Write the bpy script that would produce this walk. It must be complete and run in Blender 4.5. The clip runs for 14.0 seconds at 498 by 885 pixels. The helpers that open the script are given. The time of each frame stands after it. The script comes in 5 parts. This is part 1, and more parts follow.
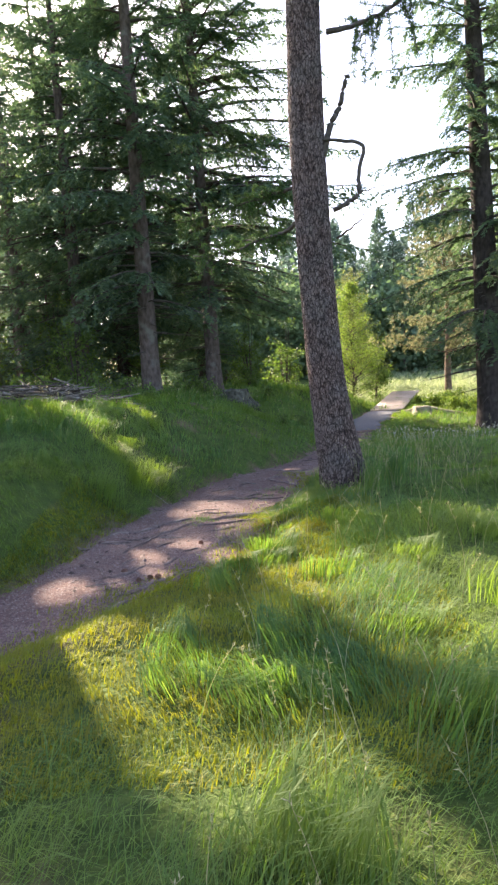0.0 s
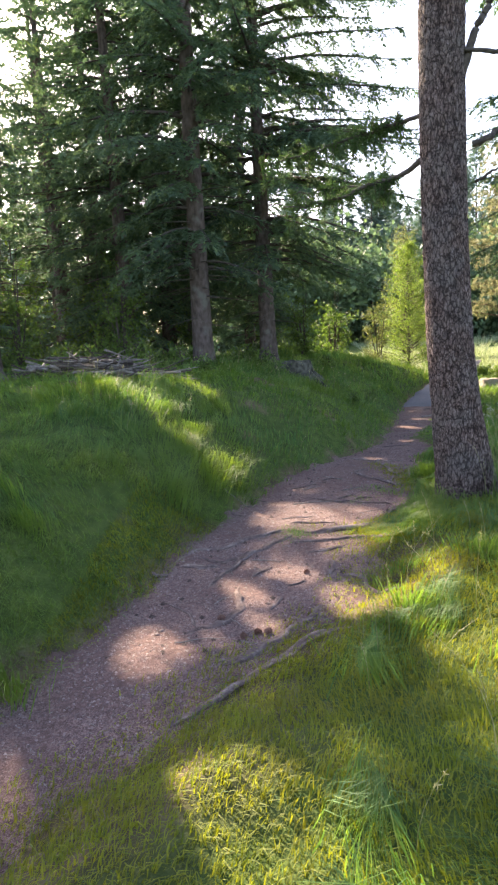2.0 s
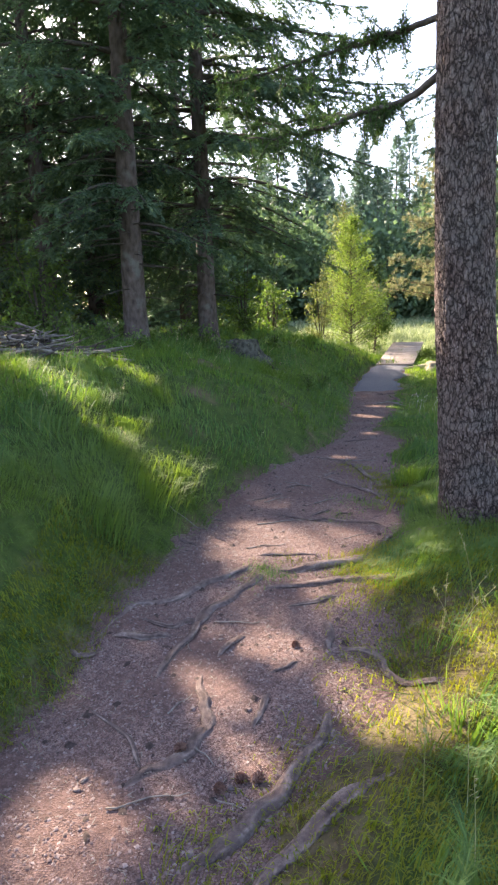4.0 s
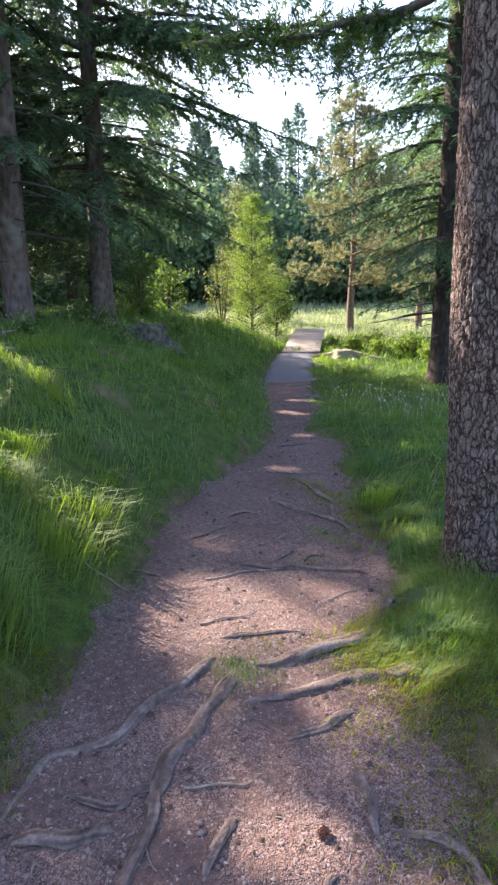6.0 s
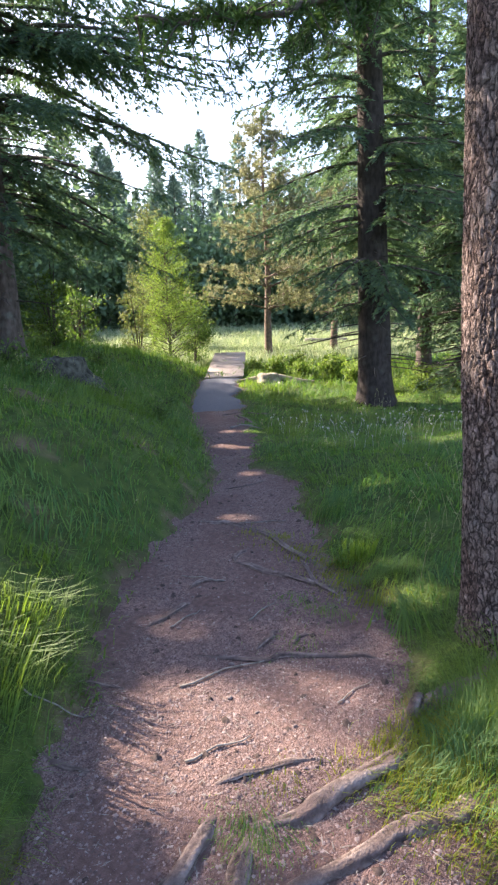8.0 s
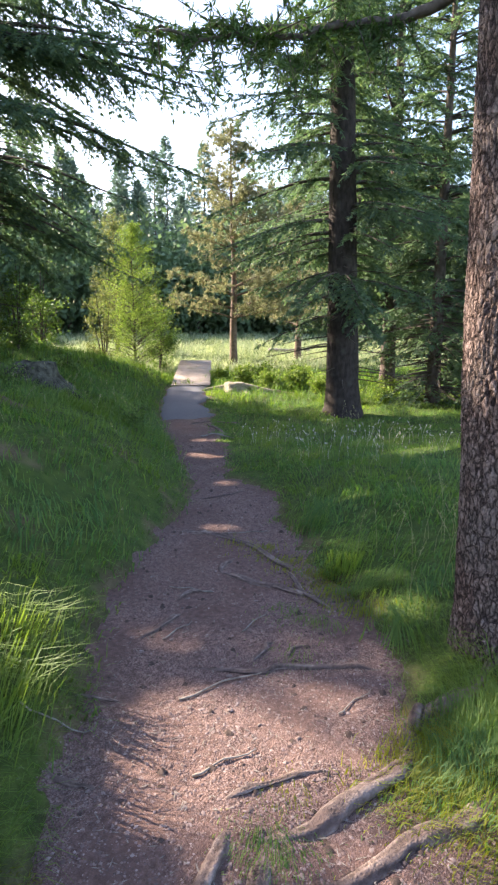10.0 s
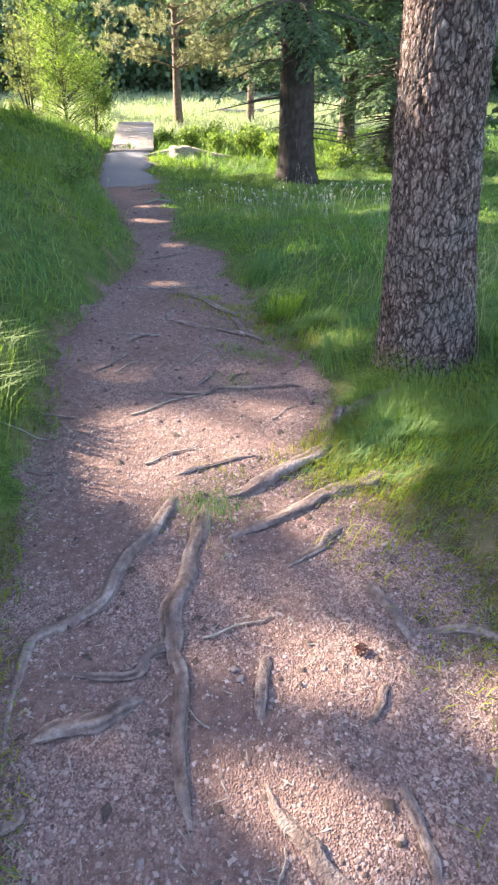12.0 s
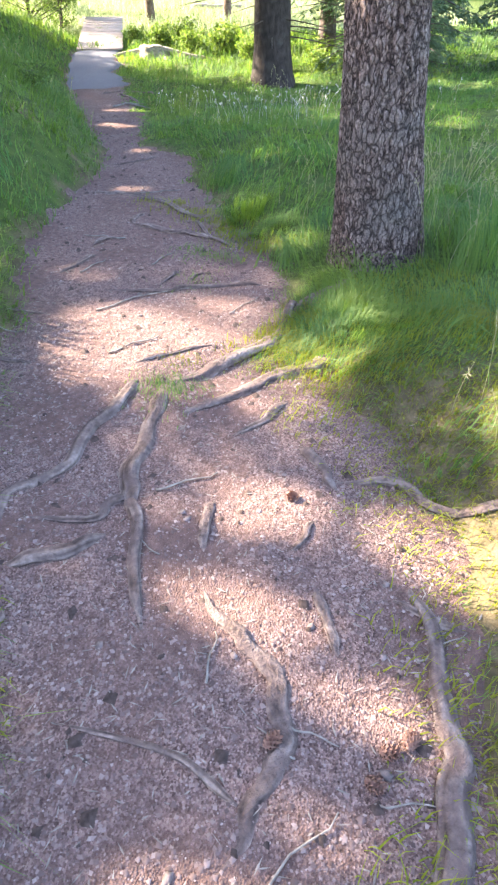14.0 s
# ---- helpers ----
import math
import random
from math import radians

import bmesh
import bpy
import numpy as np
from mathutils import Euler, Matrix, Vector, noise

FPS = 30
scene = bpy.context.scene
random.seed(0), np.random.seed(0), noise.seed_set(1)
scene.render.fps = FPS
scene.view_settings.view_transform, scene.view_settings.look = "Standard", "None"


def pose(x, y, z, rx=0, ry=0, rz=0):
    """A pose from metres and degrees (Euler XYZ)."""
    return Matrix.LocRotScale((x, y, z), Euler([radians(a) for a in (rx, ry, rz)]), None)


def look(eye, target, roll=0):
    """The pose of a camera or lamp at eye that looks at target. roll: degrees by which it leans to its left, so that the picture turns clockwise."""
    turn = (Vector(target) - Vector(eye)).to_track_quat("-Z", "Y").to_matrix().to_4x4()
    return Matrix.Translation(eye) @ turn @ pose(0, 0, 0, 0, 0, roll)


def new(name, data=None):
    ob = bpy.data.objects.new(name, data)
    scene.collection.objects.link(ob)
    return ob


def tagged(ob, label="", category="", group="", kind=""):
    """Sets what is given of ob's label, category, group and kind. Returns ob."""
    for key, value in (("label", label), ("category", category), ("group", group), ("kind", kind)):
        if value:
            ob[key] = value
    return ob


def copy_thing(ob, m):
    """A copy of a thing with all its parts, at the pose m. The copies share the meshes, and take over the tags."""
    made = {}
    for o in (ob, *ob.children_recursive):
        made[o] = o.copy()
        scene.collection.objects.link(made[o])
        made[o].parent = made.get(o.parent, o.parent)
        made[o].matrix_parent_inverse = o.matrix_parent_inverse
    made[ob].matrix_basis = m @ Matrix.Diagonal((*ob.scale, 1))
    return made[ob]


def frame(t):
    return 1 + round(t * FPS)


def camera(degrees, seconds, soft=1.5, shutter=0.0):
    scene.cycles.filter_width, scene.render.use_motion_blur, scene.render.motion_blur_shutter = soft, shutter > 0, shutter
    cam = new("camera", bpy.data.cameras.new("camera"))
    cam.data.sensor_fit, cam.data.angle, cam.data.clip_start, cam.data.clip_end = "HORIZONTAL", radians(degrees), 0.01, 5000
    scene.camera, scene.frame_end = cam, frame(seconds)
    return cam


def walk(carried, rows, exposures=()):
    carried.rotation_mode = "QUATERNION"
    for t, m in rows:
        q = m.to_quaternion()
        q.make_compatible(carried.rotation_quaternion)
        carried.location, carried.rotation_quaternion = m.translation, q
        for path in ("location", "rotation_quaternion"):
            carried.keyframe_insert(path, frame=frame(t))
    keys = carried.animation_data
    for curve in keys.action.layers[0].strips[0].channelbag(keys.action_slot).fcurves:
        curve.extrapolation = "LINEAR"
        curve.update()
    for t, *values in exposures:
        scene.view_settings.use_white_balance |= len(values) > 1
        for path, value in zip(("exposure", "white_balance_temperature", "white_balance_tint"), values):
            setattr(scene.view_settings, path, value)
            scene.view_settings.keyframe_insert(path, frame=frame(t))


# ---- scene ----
cam = camera(45.1, 14.0, soft=2.4)
PATH = [
    (0, (0.27, -0.148, 1.486), (0.196, 1.838, 1.264), -3.9),
    (0.5, (0.047, 0.14, 1.601), (-0.174, 2.112, 1.35), -4.4),
    (1, (-0.239, 0.37, 1.627), (-0.53, 2.328, 1.343), -4.0),
    (1.5, (-0.396, 0.611, 1.671), (-0.631, 2.571, 1.349), -3.1),
    (2, (-0.402, 1.026, 1.682), (-0.586, 2.989, 1.345), -3.4),
    (2.5, (-0.476, 1.346, 1.686), (-0.594, 3.31, 1.327), -2.8),
    (3, (-0.581, 1.702, 1.709), (-0.624, 3.663, 1.319), -2.1),
    (3.2, (-0.591, 1.832, 1.685), (-0.621, 3.792, 1.293), -1.9),
    (5.3, (-0.885, 3.297, 1.663), (-0.656, 5.225, 1.183), -1.8),
    (5.5, (-0.895, 3.428, 1.679), (-0.63, 5.351, 1.197), -1.3),
    (6, (-0.976, 3.682, 1.672), (-0.57, 5.58, 1.19), -0.4),
    (6.5, (-1.131, 3.923, 1.703), (-0.666, 5.809, 1.228), -0.4),
    (7, (-1.12, 4.14, 1.693), (-0.565, 6.008, 1.245), -1.7),
    (7.5, (-1.071, 4.38, 1.735), (-0.443, 6.227, 1.295), -1.4),
    (7.7, (-1.071, 4.417, 1.728), (-0.418, 6.259, 1.304), -1.8),
    (9.8, (-1.277, 4.487, 1.768), (-0.493, 6.285, 1.374), -0.4),
    (10, (-1.289, 4.511, 1.759), (-0.481, 6.298, 1.365), -0.1),
    (10.5, (-1.292, 4.532, 1.716), (-0.402, 6.27, 1.287), 0.5),
    (11, (-1.277, 4.481, 1.614), (-0.383, 6.161, 1.0), 0.2),
    (11.5, (-1.285, 4.308, 1.541), (-0.428, 5.887, 0.663), -0.2),
    (12, (-1.337, 4.2, 1.526), (-0.52, 5.704, 0.493), -0.2),
    (12.5, (-1.421, 4.21, 1.52), (-0.628, 5.623, 0.348), 0.1),
    (13, (-1.446, 4.133, 1.522), (-0.641, 5.508, 0.313), 0.6),
    (13.5, (-1.411, 3.95, 1.508), (-0.62, 5.32, 0.284), 0.8),
    (14, (-1.374, 3.854, 1.508), (-0.576, 5.209, 0.273), 0.6),
]
walk(cam, [(t, look(eye, target, roll)) for t, eye, target, roll in PATH],
     exposures=[(0, 2.2, 6650, 19), (0.5, 2.12, 6700, 19), (1.5, 2.3, 6800, 20), (3, 2.25, 6750, 19), (7, 2.16, 6150, 19), (10.5, 2.14, 6450, 17), (11.5, 2.32, 6450, 16), (12.5, 3.12, 6350, 15), (14, 3.22, 6400, 16)])

# ---- light ----
SUN_AZ = (-0.55, 0.835)      # horizontal direction towards the sun
SUN_EL = radians(31)
world = bpy.data.worlds.new("world")
scene.world = world
world.use_nodes = True
sky = world.node_tree.nodes.new("ShaderNodeTexSky")
sky.sky_type = "NISHITA"
sky.sun_disc = False
sky.sun_elevation = SUN_EL
sky.sun_rotation = math.atan2(SUN_AZ[0], SUN_AZ[1])
sky.dust_density = 2.0
world.node_tree.links.new(sky.outputs[0], world.node_tree.nodes["Background"].inputs[0])
world.node_tree.nodes["Background"].inputs[1].default_value = 0.13
sun_data = bpy.data.lights.new("sun", "SUN")
sun_data.energy, sun_data.angle, sun_data.color = 5.0, radians(0.53), (1.0, 0.87, 0.66)
sun = new("sun", sun_data)
sun.matrix_world = look((SUN_AZ[0] * 30, SUN_AZ[1] * 30, 30 * math.tan(SUN_EL)), (0, 0, 0))


# ---- materials ----
def material(name, build):
    m = bpy.data.materials.new(name)
    m.use_nodes = True
    nt = m.node_tree
    build(nt, nt.nodes["Principled BSDF"], nt.nodes["Material Output"])
    return m


def tex(nt, kind, scale, detail=3.0, stretch=None):
    n = nt.nodes.new("ShaderNodeTexNoise" if kind == "noise" else "ShaderNodeTexVoronoi")
    n.inputs["Scale"].default_value = scale
    if kind == "noise":
        n.inputs["Detail"].default_value = detail
    geo = nt.nodes.new("ShaderNodeNewGeometry")
    mp = nt.nodes.new("ShaderNodeMapping")
    mp.inputs["Scale"].default_value = stretch or (1, 1, 1)
    nt.links.new(geo.outputs["Position"], mp.inputs["Vector"])
    nt.links.new(mp.outputs["Vector"], n.inputs["Vector"])
    return n


def ramp(nt, src, stops):
    r = nt.nodes.new("ShaderNodeValToRGB")
    e = r.color_ramp.elements
    while len(e) < len(stops):
        e.new(0.5)
    for el, (p, c) in zip(e, stops):
        el.position, el.color = p, (*c, 1)
    nt.links.new(src, r.inputs["Fac"])
    return r


def mixed(nt, fac, a, b, mode="MIX"):
    n = nt.nodes.new("ShaderNodeMix")
    n.data_type, n.blend_type = "RGBA", mode
    if isinstance(fac, float):
        n.inputs["Factor"].default_value = fac
    else:
        nt.links.new(fac, n.inputs["Factor"])
    for sock, v in ((n.inputs["A"], a), (n.inputs["B"], b)):
        if isinstance(v, tuple):
            sock.default_value = (*v, 1)
        else:
            nt.links.new(v, sock)
    return n.outputs["Result"]


def bump(nt, bsdf, src, strength, dist):
    b = nt.nodes.new("ShaderNodeBump")
    b.inputs["Strength"].default_value, b.inputs["Distance"].default_value = strength, dist
    nt.links.new(src, b.inputs["Height"])
    nt.links.new(b.outputs["Normal"], bsdf.inputs["Normal"])


def leafy(name, stops, glow, through_part, patch=None, rough=0.6):
    """Leaf, needle or blade: colour varies blade by blade, and light shines through."""
    def build(nt, bsdf, out):
        geo = nt.nodes.new("ShaderNodeNewGeometry")
        col = ramp(nt, geo.outputs["Random Per Island"], stops).outputs["Color"]
        if patch:
            n = tex(nt, "noise", patch[0], 2.0)
            f = ramp(nt, n.outputs["Fac"], [(0.42, (0, 0, 0)), (0.62, (1, 1, 1))])
            col = mixed(nt, f.outputs["Color"], col, patch[1])
        nt.links.new(col, bsdf.inputs["Base Color"])
        bsdf.inputs["Roughness"].default_value = rough
        bsdf.inputs["Specular IOR Level"].default_value = 0.3
        tr = nt.nodes.new("ShaderNodeBsdfTranslucent")
        nt.links.new(mixed(nt, 1.0, col, glow, "MULTIPLY"), tr.inputs["Color"])
        mx = nt.nodes.new("ShaderNodeMixShader")
        mx.inputs["Fac"].default_value = through_part
        nt.links.new(bsdf.outputs[0], mx.inputs[1])
        nt.links.new(tr.outputs[0], mx.inputs[2])
        nt.links.new(mx.outputs[0], out.inputs["Surface"])
    return material(name, build)


def rough_stuff(name, scale, stops, bump_scale, strength, dist, rough=0.9, stretch=None, second=None):
    """Earth, bark, stone and wood: two scales of colour, and relief."""
    def build(nt, bsdf, out):
        n = tex(nt, "noise", scale, 6.0, stretch)
        col = ramp(nt, n.outputs["Fac"], stops).outputs["Color"]
        if second:
            n2 = tex(nt, "noise", second[0], 3.0)
            f = ramp(nt, n2.outputs["Fac"], [(second[1], (0, 0, 0)), (second[1] + 0.15, (1, 1, 1))])
            col = mixed(nt, f.outputs["Color"], col, second[2])
        nt.links.new(col, bsdf.inputs["Base Color"])
        bsdf.inputs["Roughness"].default_value = rough
        bsdf.inputs["Specular IOR Level"].default_value = 0.25
        bump(nt, bsdf, tex(nt, "noise", bump_scale, 5.0, stretch).outputs["Fac"], strength, dist)
    return material(name, build)


def object_varied(name, scale, stops, spread, bump_scale, dist, stretch=None):
    """Planks and stones that differ one from the next."""
    def build(nt, bsdf, out):
        n = tex(nt, "noise", scale, 5.0, stretch)
        col = ramp(nt, n.outputs["Fac"], stops).outputs["Color"]
        info = nt.nodes.new("ShaderNodeObjectInfo")
        f = ramp(nt, info.outputs["Random"], [(0, (1 - spread,) * 3), (1, (1 + spread,) * 3)])
        nt.links.new(mixed(nt, 1.0, col, f.outputs["Color"], "MULTIPLY"), bsdf.inputs["Base Color"])
        bsdf.inputs["Roughness"].default_value = 0.85
        bump(nt, bsdf, tex(nt, "noise", bump_scale, 4.0, stretch).outputs["Fac"], 0.6, dist)
    return material(name, build)


def gravel_build(nt, bsdf, out):
    v = tex(nt, "voronoi", 185.0)
    base = ramp(nt, v.outputs["Color"], [(0.08, (0.08, 0.049, 0.042)), (0.5, (0.166, 0.108, 0.095)), (0.95, (0.3, 0.218, 0.199))])
    big = tex(nt, "noise", 1.6, 5.0)
    f = ramp(nt, big.outputs["Fac"], [(0.43, (0, 0, 0)), (0.62, (0.9, 0.9, 0.9))])
    col = mixed(nt, f.outputs["Color"], base.outputs["Color"], (0.145, 0.09, 0.077))
    grit = tex(nt, "noise", 30.0, 6.0)
    g = ramp(nt, grit.outputs["Fac"], [(0.3, (0.72, 0.7, 0.7)), (0.7, (1.25, 1.22, 1.2))])
    nt.links.new(mixed(nt, 1.0, col, g.outputs["Color"], "MULTIPLY"), bsdf.inputs["Base Color"])
    bsdf.inputs["Roughness"].default_value = 0.92
    bsdf.inputs["Specular IOR Level"].default_value = 0.2
    mix = nt.nodes.new("ShaderNodeMath")
    mix.operation = "ADD"
    nt.links.new(v.outputs["Distance"], mix.inputs[0])
    nt.links.new(grit.outputs["Fac"], mix.inputs[1])
    bump(nt, bsdf, mix.outputs[0], 0.9, 0.006)


M_PATH = material("trodden_gravel", gravel_build)
M_GREYGRAVEL = rough_stuff("grey_gravel", 45, [(0.3, (0.075, 0.075, 0.09)), (0.7, (0.16, 0.16, 0.18))], 90, 0.6, 0.006)
def turf_build(nt, bsdf, out):
    n = tex(nt, "noise", 9.0, 6.0)
    green = ramp(nt, n.outputs["Fac"], [(0.3, (0.035, 0.06, 0.014)), (0.7, (0.085, 0.12, 0.026))])
    brown = ramp(nt, n.outputs["Fac"], [(0.3, (0.07, 0.055, 0.03)), (0.7, (0.16, 0.125, 0.07))])
    at = nt.nodes.new("ShaderNodeAttribute")
    at.attribute_name = "wear"
    n2 = tex(nt, "noise", 2.2, 4.0)
    add = nt.nodes.new("ShaderNodeMath")
    add.operation = "ADD"
    nt.links.new(at.outputs["Fac"], add.inputs[0])
    nt.links.new(n2.outputs["Fac"], add.inputs[1])
    f = ramp(nt, add.outputs[0], [(0.6, (0, 0, 0)), (0.95, (1, 1, 1))])
    nt.links.new(mixed(nt, f.outputs["Color"], green.outputs["Color"], brown.outputs["Color"]), bsdf.inputs["Base Color"])
    bsdf.inputs["Roughness"].default_value = 0.95
    bsdf.inputs["Specular IOR Level"].default_value = 0.15
    bump(nt, bsdf, tex(nt, "noise", 40, 5.0).outputs["Fac"], 0.8, 0.03)


M_GROUND = material("turf", turf_build)
M_GRASS = leafy("grass_blade", [(0.0, (0.058, 0.13, 0.048)), (0.5, (0.092, 0.185, 0.062)), (0.9, (0.15, 0.25, 0.07)), (1.0, (0.21, 0.26, 0.09))],
                (1.6, 1.55, 0.5), 0.47, (0.9, (0.13, 0.205, 0.05)))
M_MOSS = leafy("short_grass", [(0.0, (0.125, 0.175, 0.022)), (0.6, (0.18, 0.225, 0.028)), (1.0, (0.225, 0.255, 0.042))],
               (1.8, 1.6, 0.25), 0.5, (3.0, (0.16, 0.18, 0.034)))
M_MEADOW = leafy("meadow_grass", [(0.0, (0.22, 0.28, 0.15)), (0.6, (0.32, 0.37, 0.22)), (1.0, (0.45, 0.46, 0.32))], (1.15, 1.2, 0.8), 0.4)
M_STRAW = leafy("dry_stalk", [(0.0, (0.3, 0.28, 0.13)), (1.0, (0.45, 0.42, 0.24))], (1.2, 1.2, 0.9), 0.35)
# blue-green needles, with base colours also lifted to stand in for veiling haze
M_SPRUCE = leafy("spruce_needles", [(0.0, (0.065, 0.11, 0.08)), (0.6, (0.1, 0.155, 0.1)), (0.88, (0.14, 0.2, 0.1)), (1.0, (0.21, 0.27, 0.1))],
                 (1.35, 1.5, 1.0), 0.42, (0.7, (0.1, 0.155, 0.085)))
M_PINE = leafy("pine_needles", [(0.0, (0.14, 0.165, 0.09)), (0.6, (0.24, 0.245, 0.15)), (1.0, (0.34, 0.315, 0.21))], (1.2, 1.2, 0.9), 0.4)
M_BIRCH = leafy("birch_leaves", [(0.0, (0.12, 0.19, 0.04)), (0.6, (0.19, 0.27, 0.06)), (1.0, (0.28, 0.35, 0.1))], (1.2, 1.3, 0.6), 0.4)
M_SHRUB = leafy("shrub_leaves", [(0.0, (0.07, 0.12, 0.03)), (0.6, (0.11, 0.175, 0.04)), (1.0, (0.17, 0.24, 0.06))], (1.3, 1.4, 0.7), 0.35)
M_WILLOW = leafy("grey_green_leaves", [(0.0, (0.09, 0.12, 0.05)), (1.0, (0.2, 0.22, 0.1))], (1.3, 1.3, 0.7), 0.4)
# distant crowns: aerial haze is put into these paler, bluer base colours
M_FAR = leafy("hazed_far_needles", [(0.0, (0.11, 0.16, 0.15)), (1.0, (0.18, 0.24, 0.2))], (1.1, 1.3, 1.1), 0.3, (0.12, (0.16, 0.22, 0.17)))
M_FARLEAF = leafy("hazed_far_leaves", [(0.0, (0.1, 0.16, 0.09)), (1.0, (0.17, 0.24, 0.13))], (1.2, 1.3, 0.9), 0.3)
M_PETAL = leafy("white_petals", [(0.0, (0.5, 0.48, 0.4)), (1.0, (0.72, 0.7, 0.62))], (1, 1, 1), 0.3)
M_BARK = rough_stuff("spruce_bark", 14, [(0.3, (0.055, 0.04, 0.034)), (0.7, (0.15, 0.115, 0.1))], 45, 0.8, 0.015, stretch=(1, 1, 0.45),
                     second=(4, 0.55, (0.15, 0.14, 0.12)))
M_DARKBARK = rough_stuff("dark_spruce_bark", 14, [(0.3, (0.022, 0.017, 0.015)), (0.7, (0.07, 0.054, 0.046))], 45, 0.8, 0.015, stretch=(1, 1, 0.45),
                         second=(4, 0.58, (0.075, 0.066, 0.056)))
M_TWIG = rough_stuff("twig_bark", 30, [(0.3, (0.05, 0.04, 0.035)), (0.7, (0.12, 0.1, 0.085))], 80, 0.5, 0.004)
M_DEADWOOD = rough_stuff("dead_wood", 30, [(0.3, (0.14, 0.12, 0.105)), (0.7, (0.32, 0.285, 0.25))], 90, 0.5, 0.004)
def root_build(nt, bsdf, out):
    # lengthwise fibre kept on the mesh
    at = nt.nodes.new("ShaderNodeAttribute")
    at.attribute_name = "fibre"
    col = ramp(nt, at.outputs["Fac"], [(0.2, (0.08, 0.057, 0.05)), (0.5, (0.17, 0.126, 0.112)), (0.8, (0.29, 0.232, 0.208))])
    n = tex(nt, "noise", 45, 6.0)
    g = ramp(nt, n.outputs["Fac"], [(0.3, (0.62, 0.6, 0.6)), (0.7, (1.3, 1.28, 1.26))])
    col = mixed(nt, 1.0, col.outputs["Color"], g.outputs["Color"], "MULTIPLY")
    n2 = tex(nt, "noise", 14, 5.0)
    f = ramp(nt, n2.outputs["Fac"], [(0.48, (0, 0, 0)), (0.66, (0.8, 0.8, 0.8))])
    nt.links.new(mixed(nt, f.outputs["Color"], col, (0.15, 0.105, 0.094)), bsdf.inputs["Base Color"])
    bsdf.inputs["Roughness"].default_value = 0.9
    bsdf.inputs["Specular IOR Level"].default_value = 0.2
    bump(nt, bsdf, tex(nt, "noise", 110, 5.0).outputs["Fac"], 1.0, 0.012)


M_ROOT = material("worn_root", root_build)
M_STUMP = rough_stuff("weathered_stump", 18, [(0.3, (0.17, 0.145, 0.105)), (0.7, (0.45, 0.39, 0.3))], 60, 0.8, 0.01)
M_STONE = object_varied("pebble", 60, [(0.3, (0.12, 0.088, 0.08)), (0.7, (0.26, 0.2, 0.185))], 0.3, 120, 0.003)
M_PLANK = object_varied("weathered_plank", 6, [(0.3, (0.29, 0.225, 0.19)), (0.7, (0.42, 0.345, 0.3))], 0.15, 40, 0.004, (1, 6, 1))
M_CONE = rough_stuff("pine_cone", 60, [(0.3, (0.16, 0.085, 0.065)), (0.7, (0.34, 0.2, 0.155))], 90, 0.5, 0.003)


def bark_build(nt, bsdf, out):
    # narrow dark cracks round upright plates; broad swells are kept on the mesh
    geo = nt.nodes.new("ShaderNodeNewGeometry")
    warp = tex(nt, "noise", 16.0, 4.0)
    off = nt.nodes.new("ShaderNodeVectorMath")
    off.operation = "MULTIPLY_ADD"
    off.inputs[1].default_value, off.inputs[2].default_value = (0.07, 0.07, 0.1), (0, 0, 0)
    nt.links.new(warp.outputs["Color"], off.inputs[0])
    add = nt.nodes.new("ShaderNodeVectorMath")
    add.operation = "ADD"
    nt.links.new(geo.outputs["Position"], add.inputs[0])
    nt.links.new(off.outputs[0], add.inputs[1])
    mp = nt.nodes.new("ShaderNodeMapping")
    mp.inputs["Scale"].default_value = (1, 1, 0.3)
    nt.links.new(add.outputs[0], mp.inputs["Vector"])
    cracks = []
    for scale in (36.0, 75.0):
        v = nt.nodes.new("ShaderNodeTexVoronoi")
        v.feature = "DISTANCE_TO_EDGE"
        v.inputs["Scale"].default_value = scale
        nt.links.new(mp.outputs["Vector"], v.inputs["Vector"])
        cracks.append(v.outputs["Distance"])
    big = ramp(nt, cracks[0], [(0.0, (0.16, 0.145, 0.145)), (0.06, (0.46, 0.44, 0.44)), (0.17, (1, 1, 1))])
    small = ramp(nt, cracks[1], [(0.0, (0.62, 0.6, 0.6)), (0.14, (1, 1, 1))])
    lines = mixed(nt, 1.0, big.outputs["Color"], small.outputs["Color"], "MULTIPLY")
    at = nt.nodes.new("ShaderNodeAttribute")
    at.attribute_name = "ridge"
    n = tex(nt, "noise", 110, 8.0, (1, 1, 0.6))
    grain = ramp(nt, n.outputs["Fac"], [(0.3, (0.5, 0.48, 0.47)), (0.5, (0.95, 0.93, 0.92)), (0.72, (1.5, 1.47, 1.45))])
    col = ramp(nt, at.outputs["Fac"], [(0.05, (0.08, 0.054, 0.048)), (0.35, (0.175, 0.122, 0.107)), (0.7, (0.26, 0.195, 0.175)), (1.0, (0.32, 0.26, 0.24))])
    col = mixed(nt, 1.0, col.outputs["Color"], grain.outputs["Color"], "MULTIPLY")
    n2 = tex(nt, "noise", 3.0, 4.0)
    f = ramp(nt, n2.outputs["Fac"], [(0.45, (0, 0, 0)), (0.7, (0.6, 0.6, 0.6))])
    col = mixed(nt, f.outputs["Color"], col, (0.21, 0.195, 0.185))
    nt.links.new(mixed(nt, 1.0, col, lines, "MULTIPLY"), bsdf.inputs["Base Color"])
    bsdf.inputs["Roughness"].default_value = 0.92
    bsdf.inputs["Specular IOR Level"].default_value = 0.2
    high = mixed(nt, 0.35, lines, n.outputs["Fac"])
    bump(nt, bsdf, high, 1.0, 0.016)


M_LARCHBARK = material("larch_bark", bark_build)


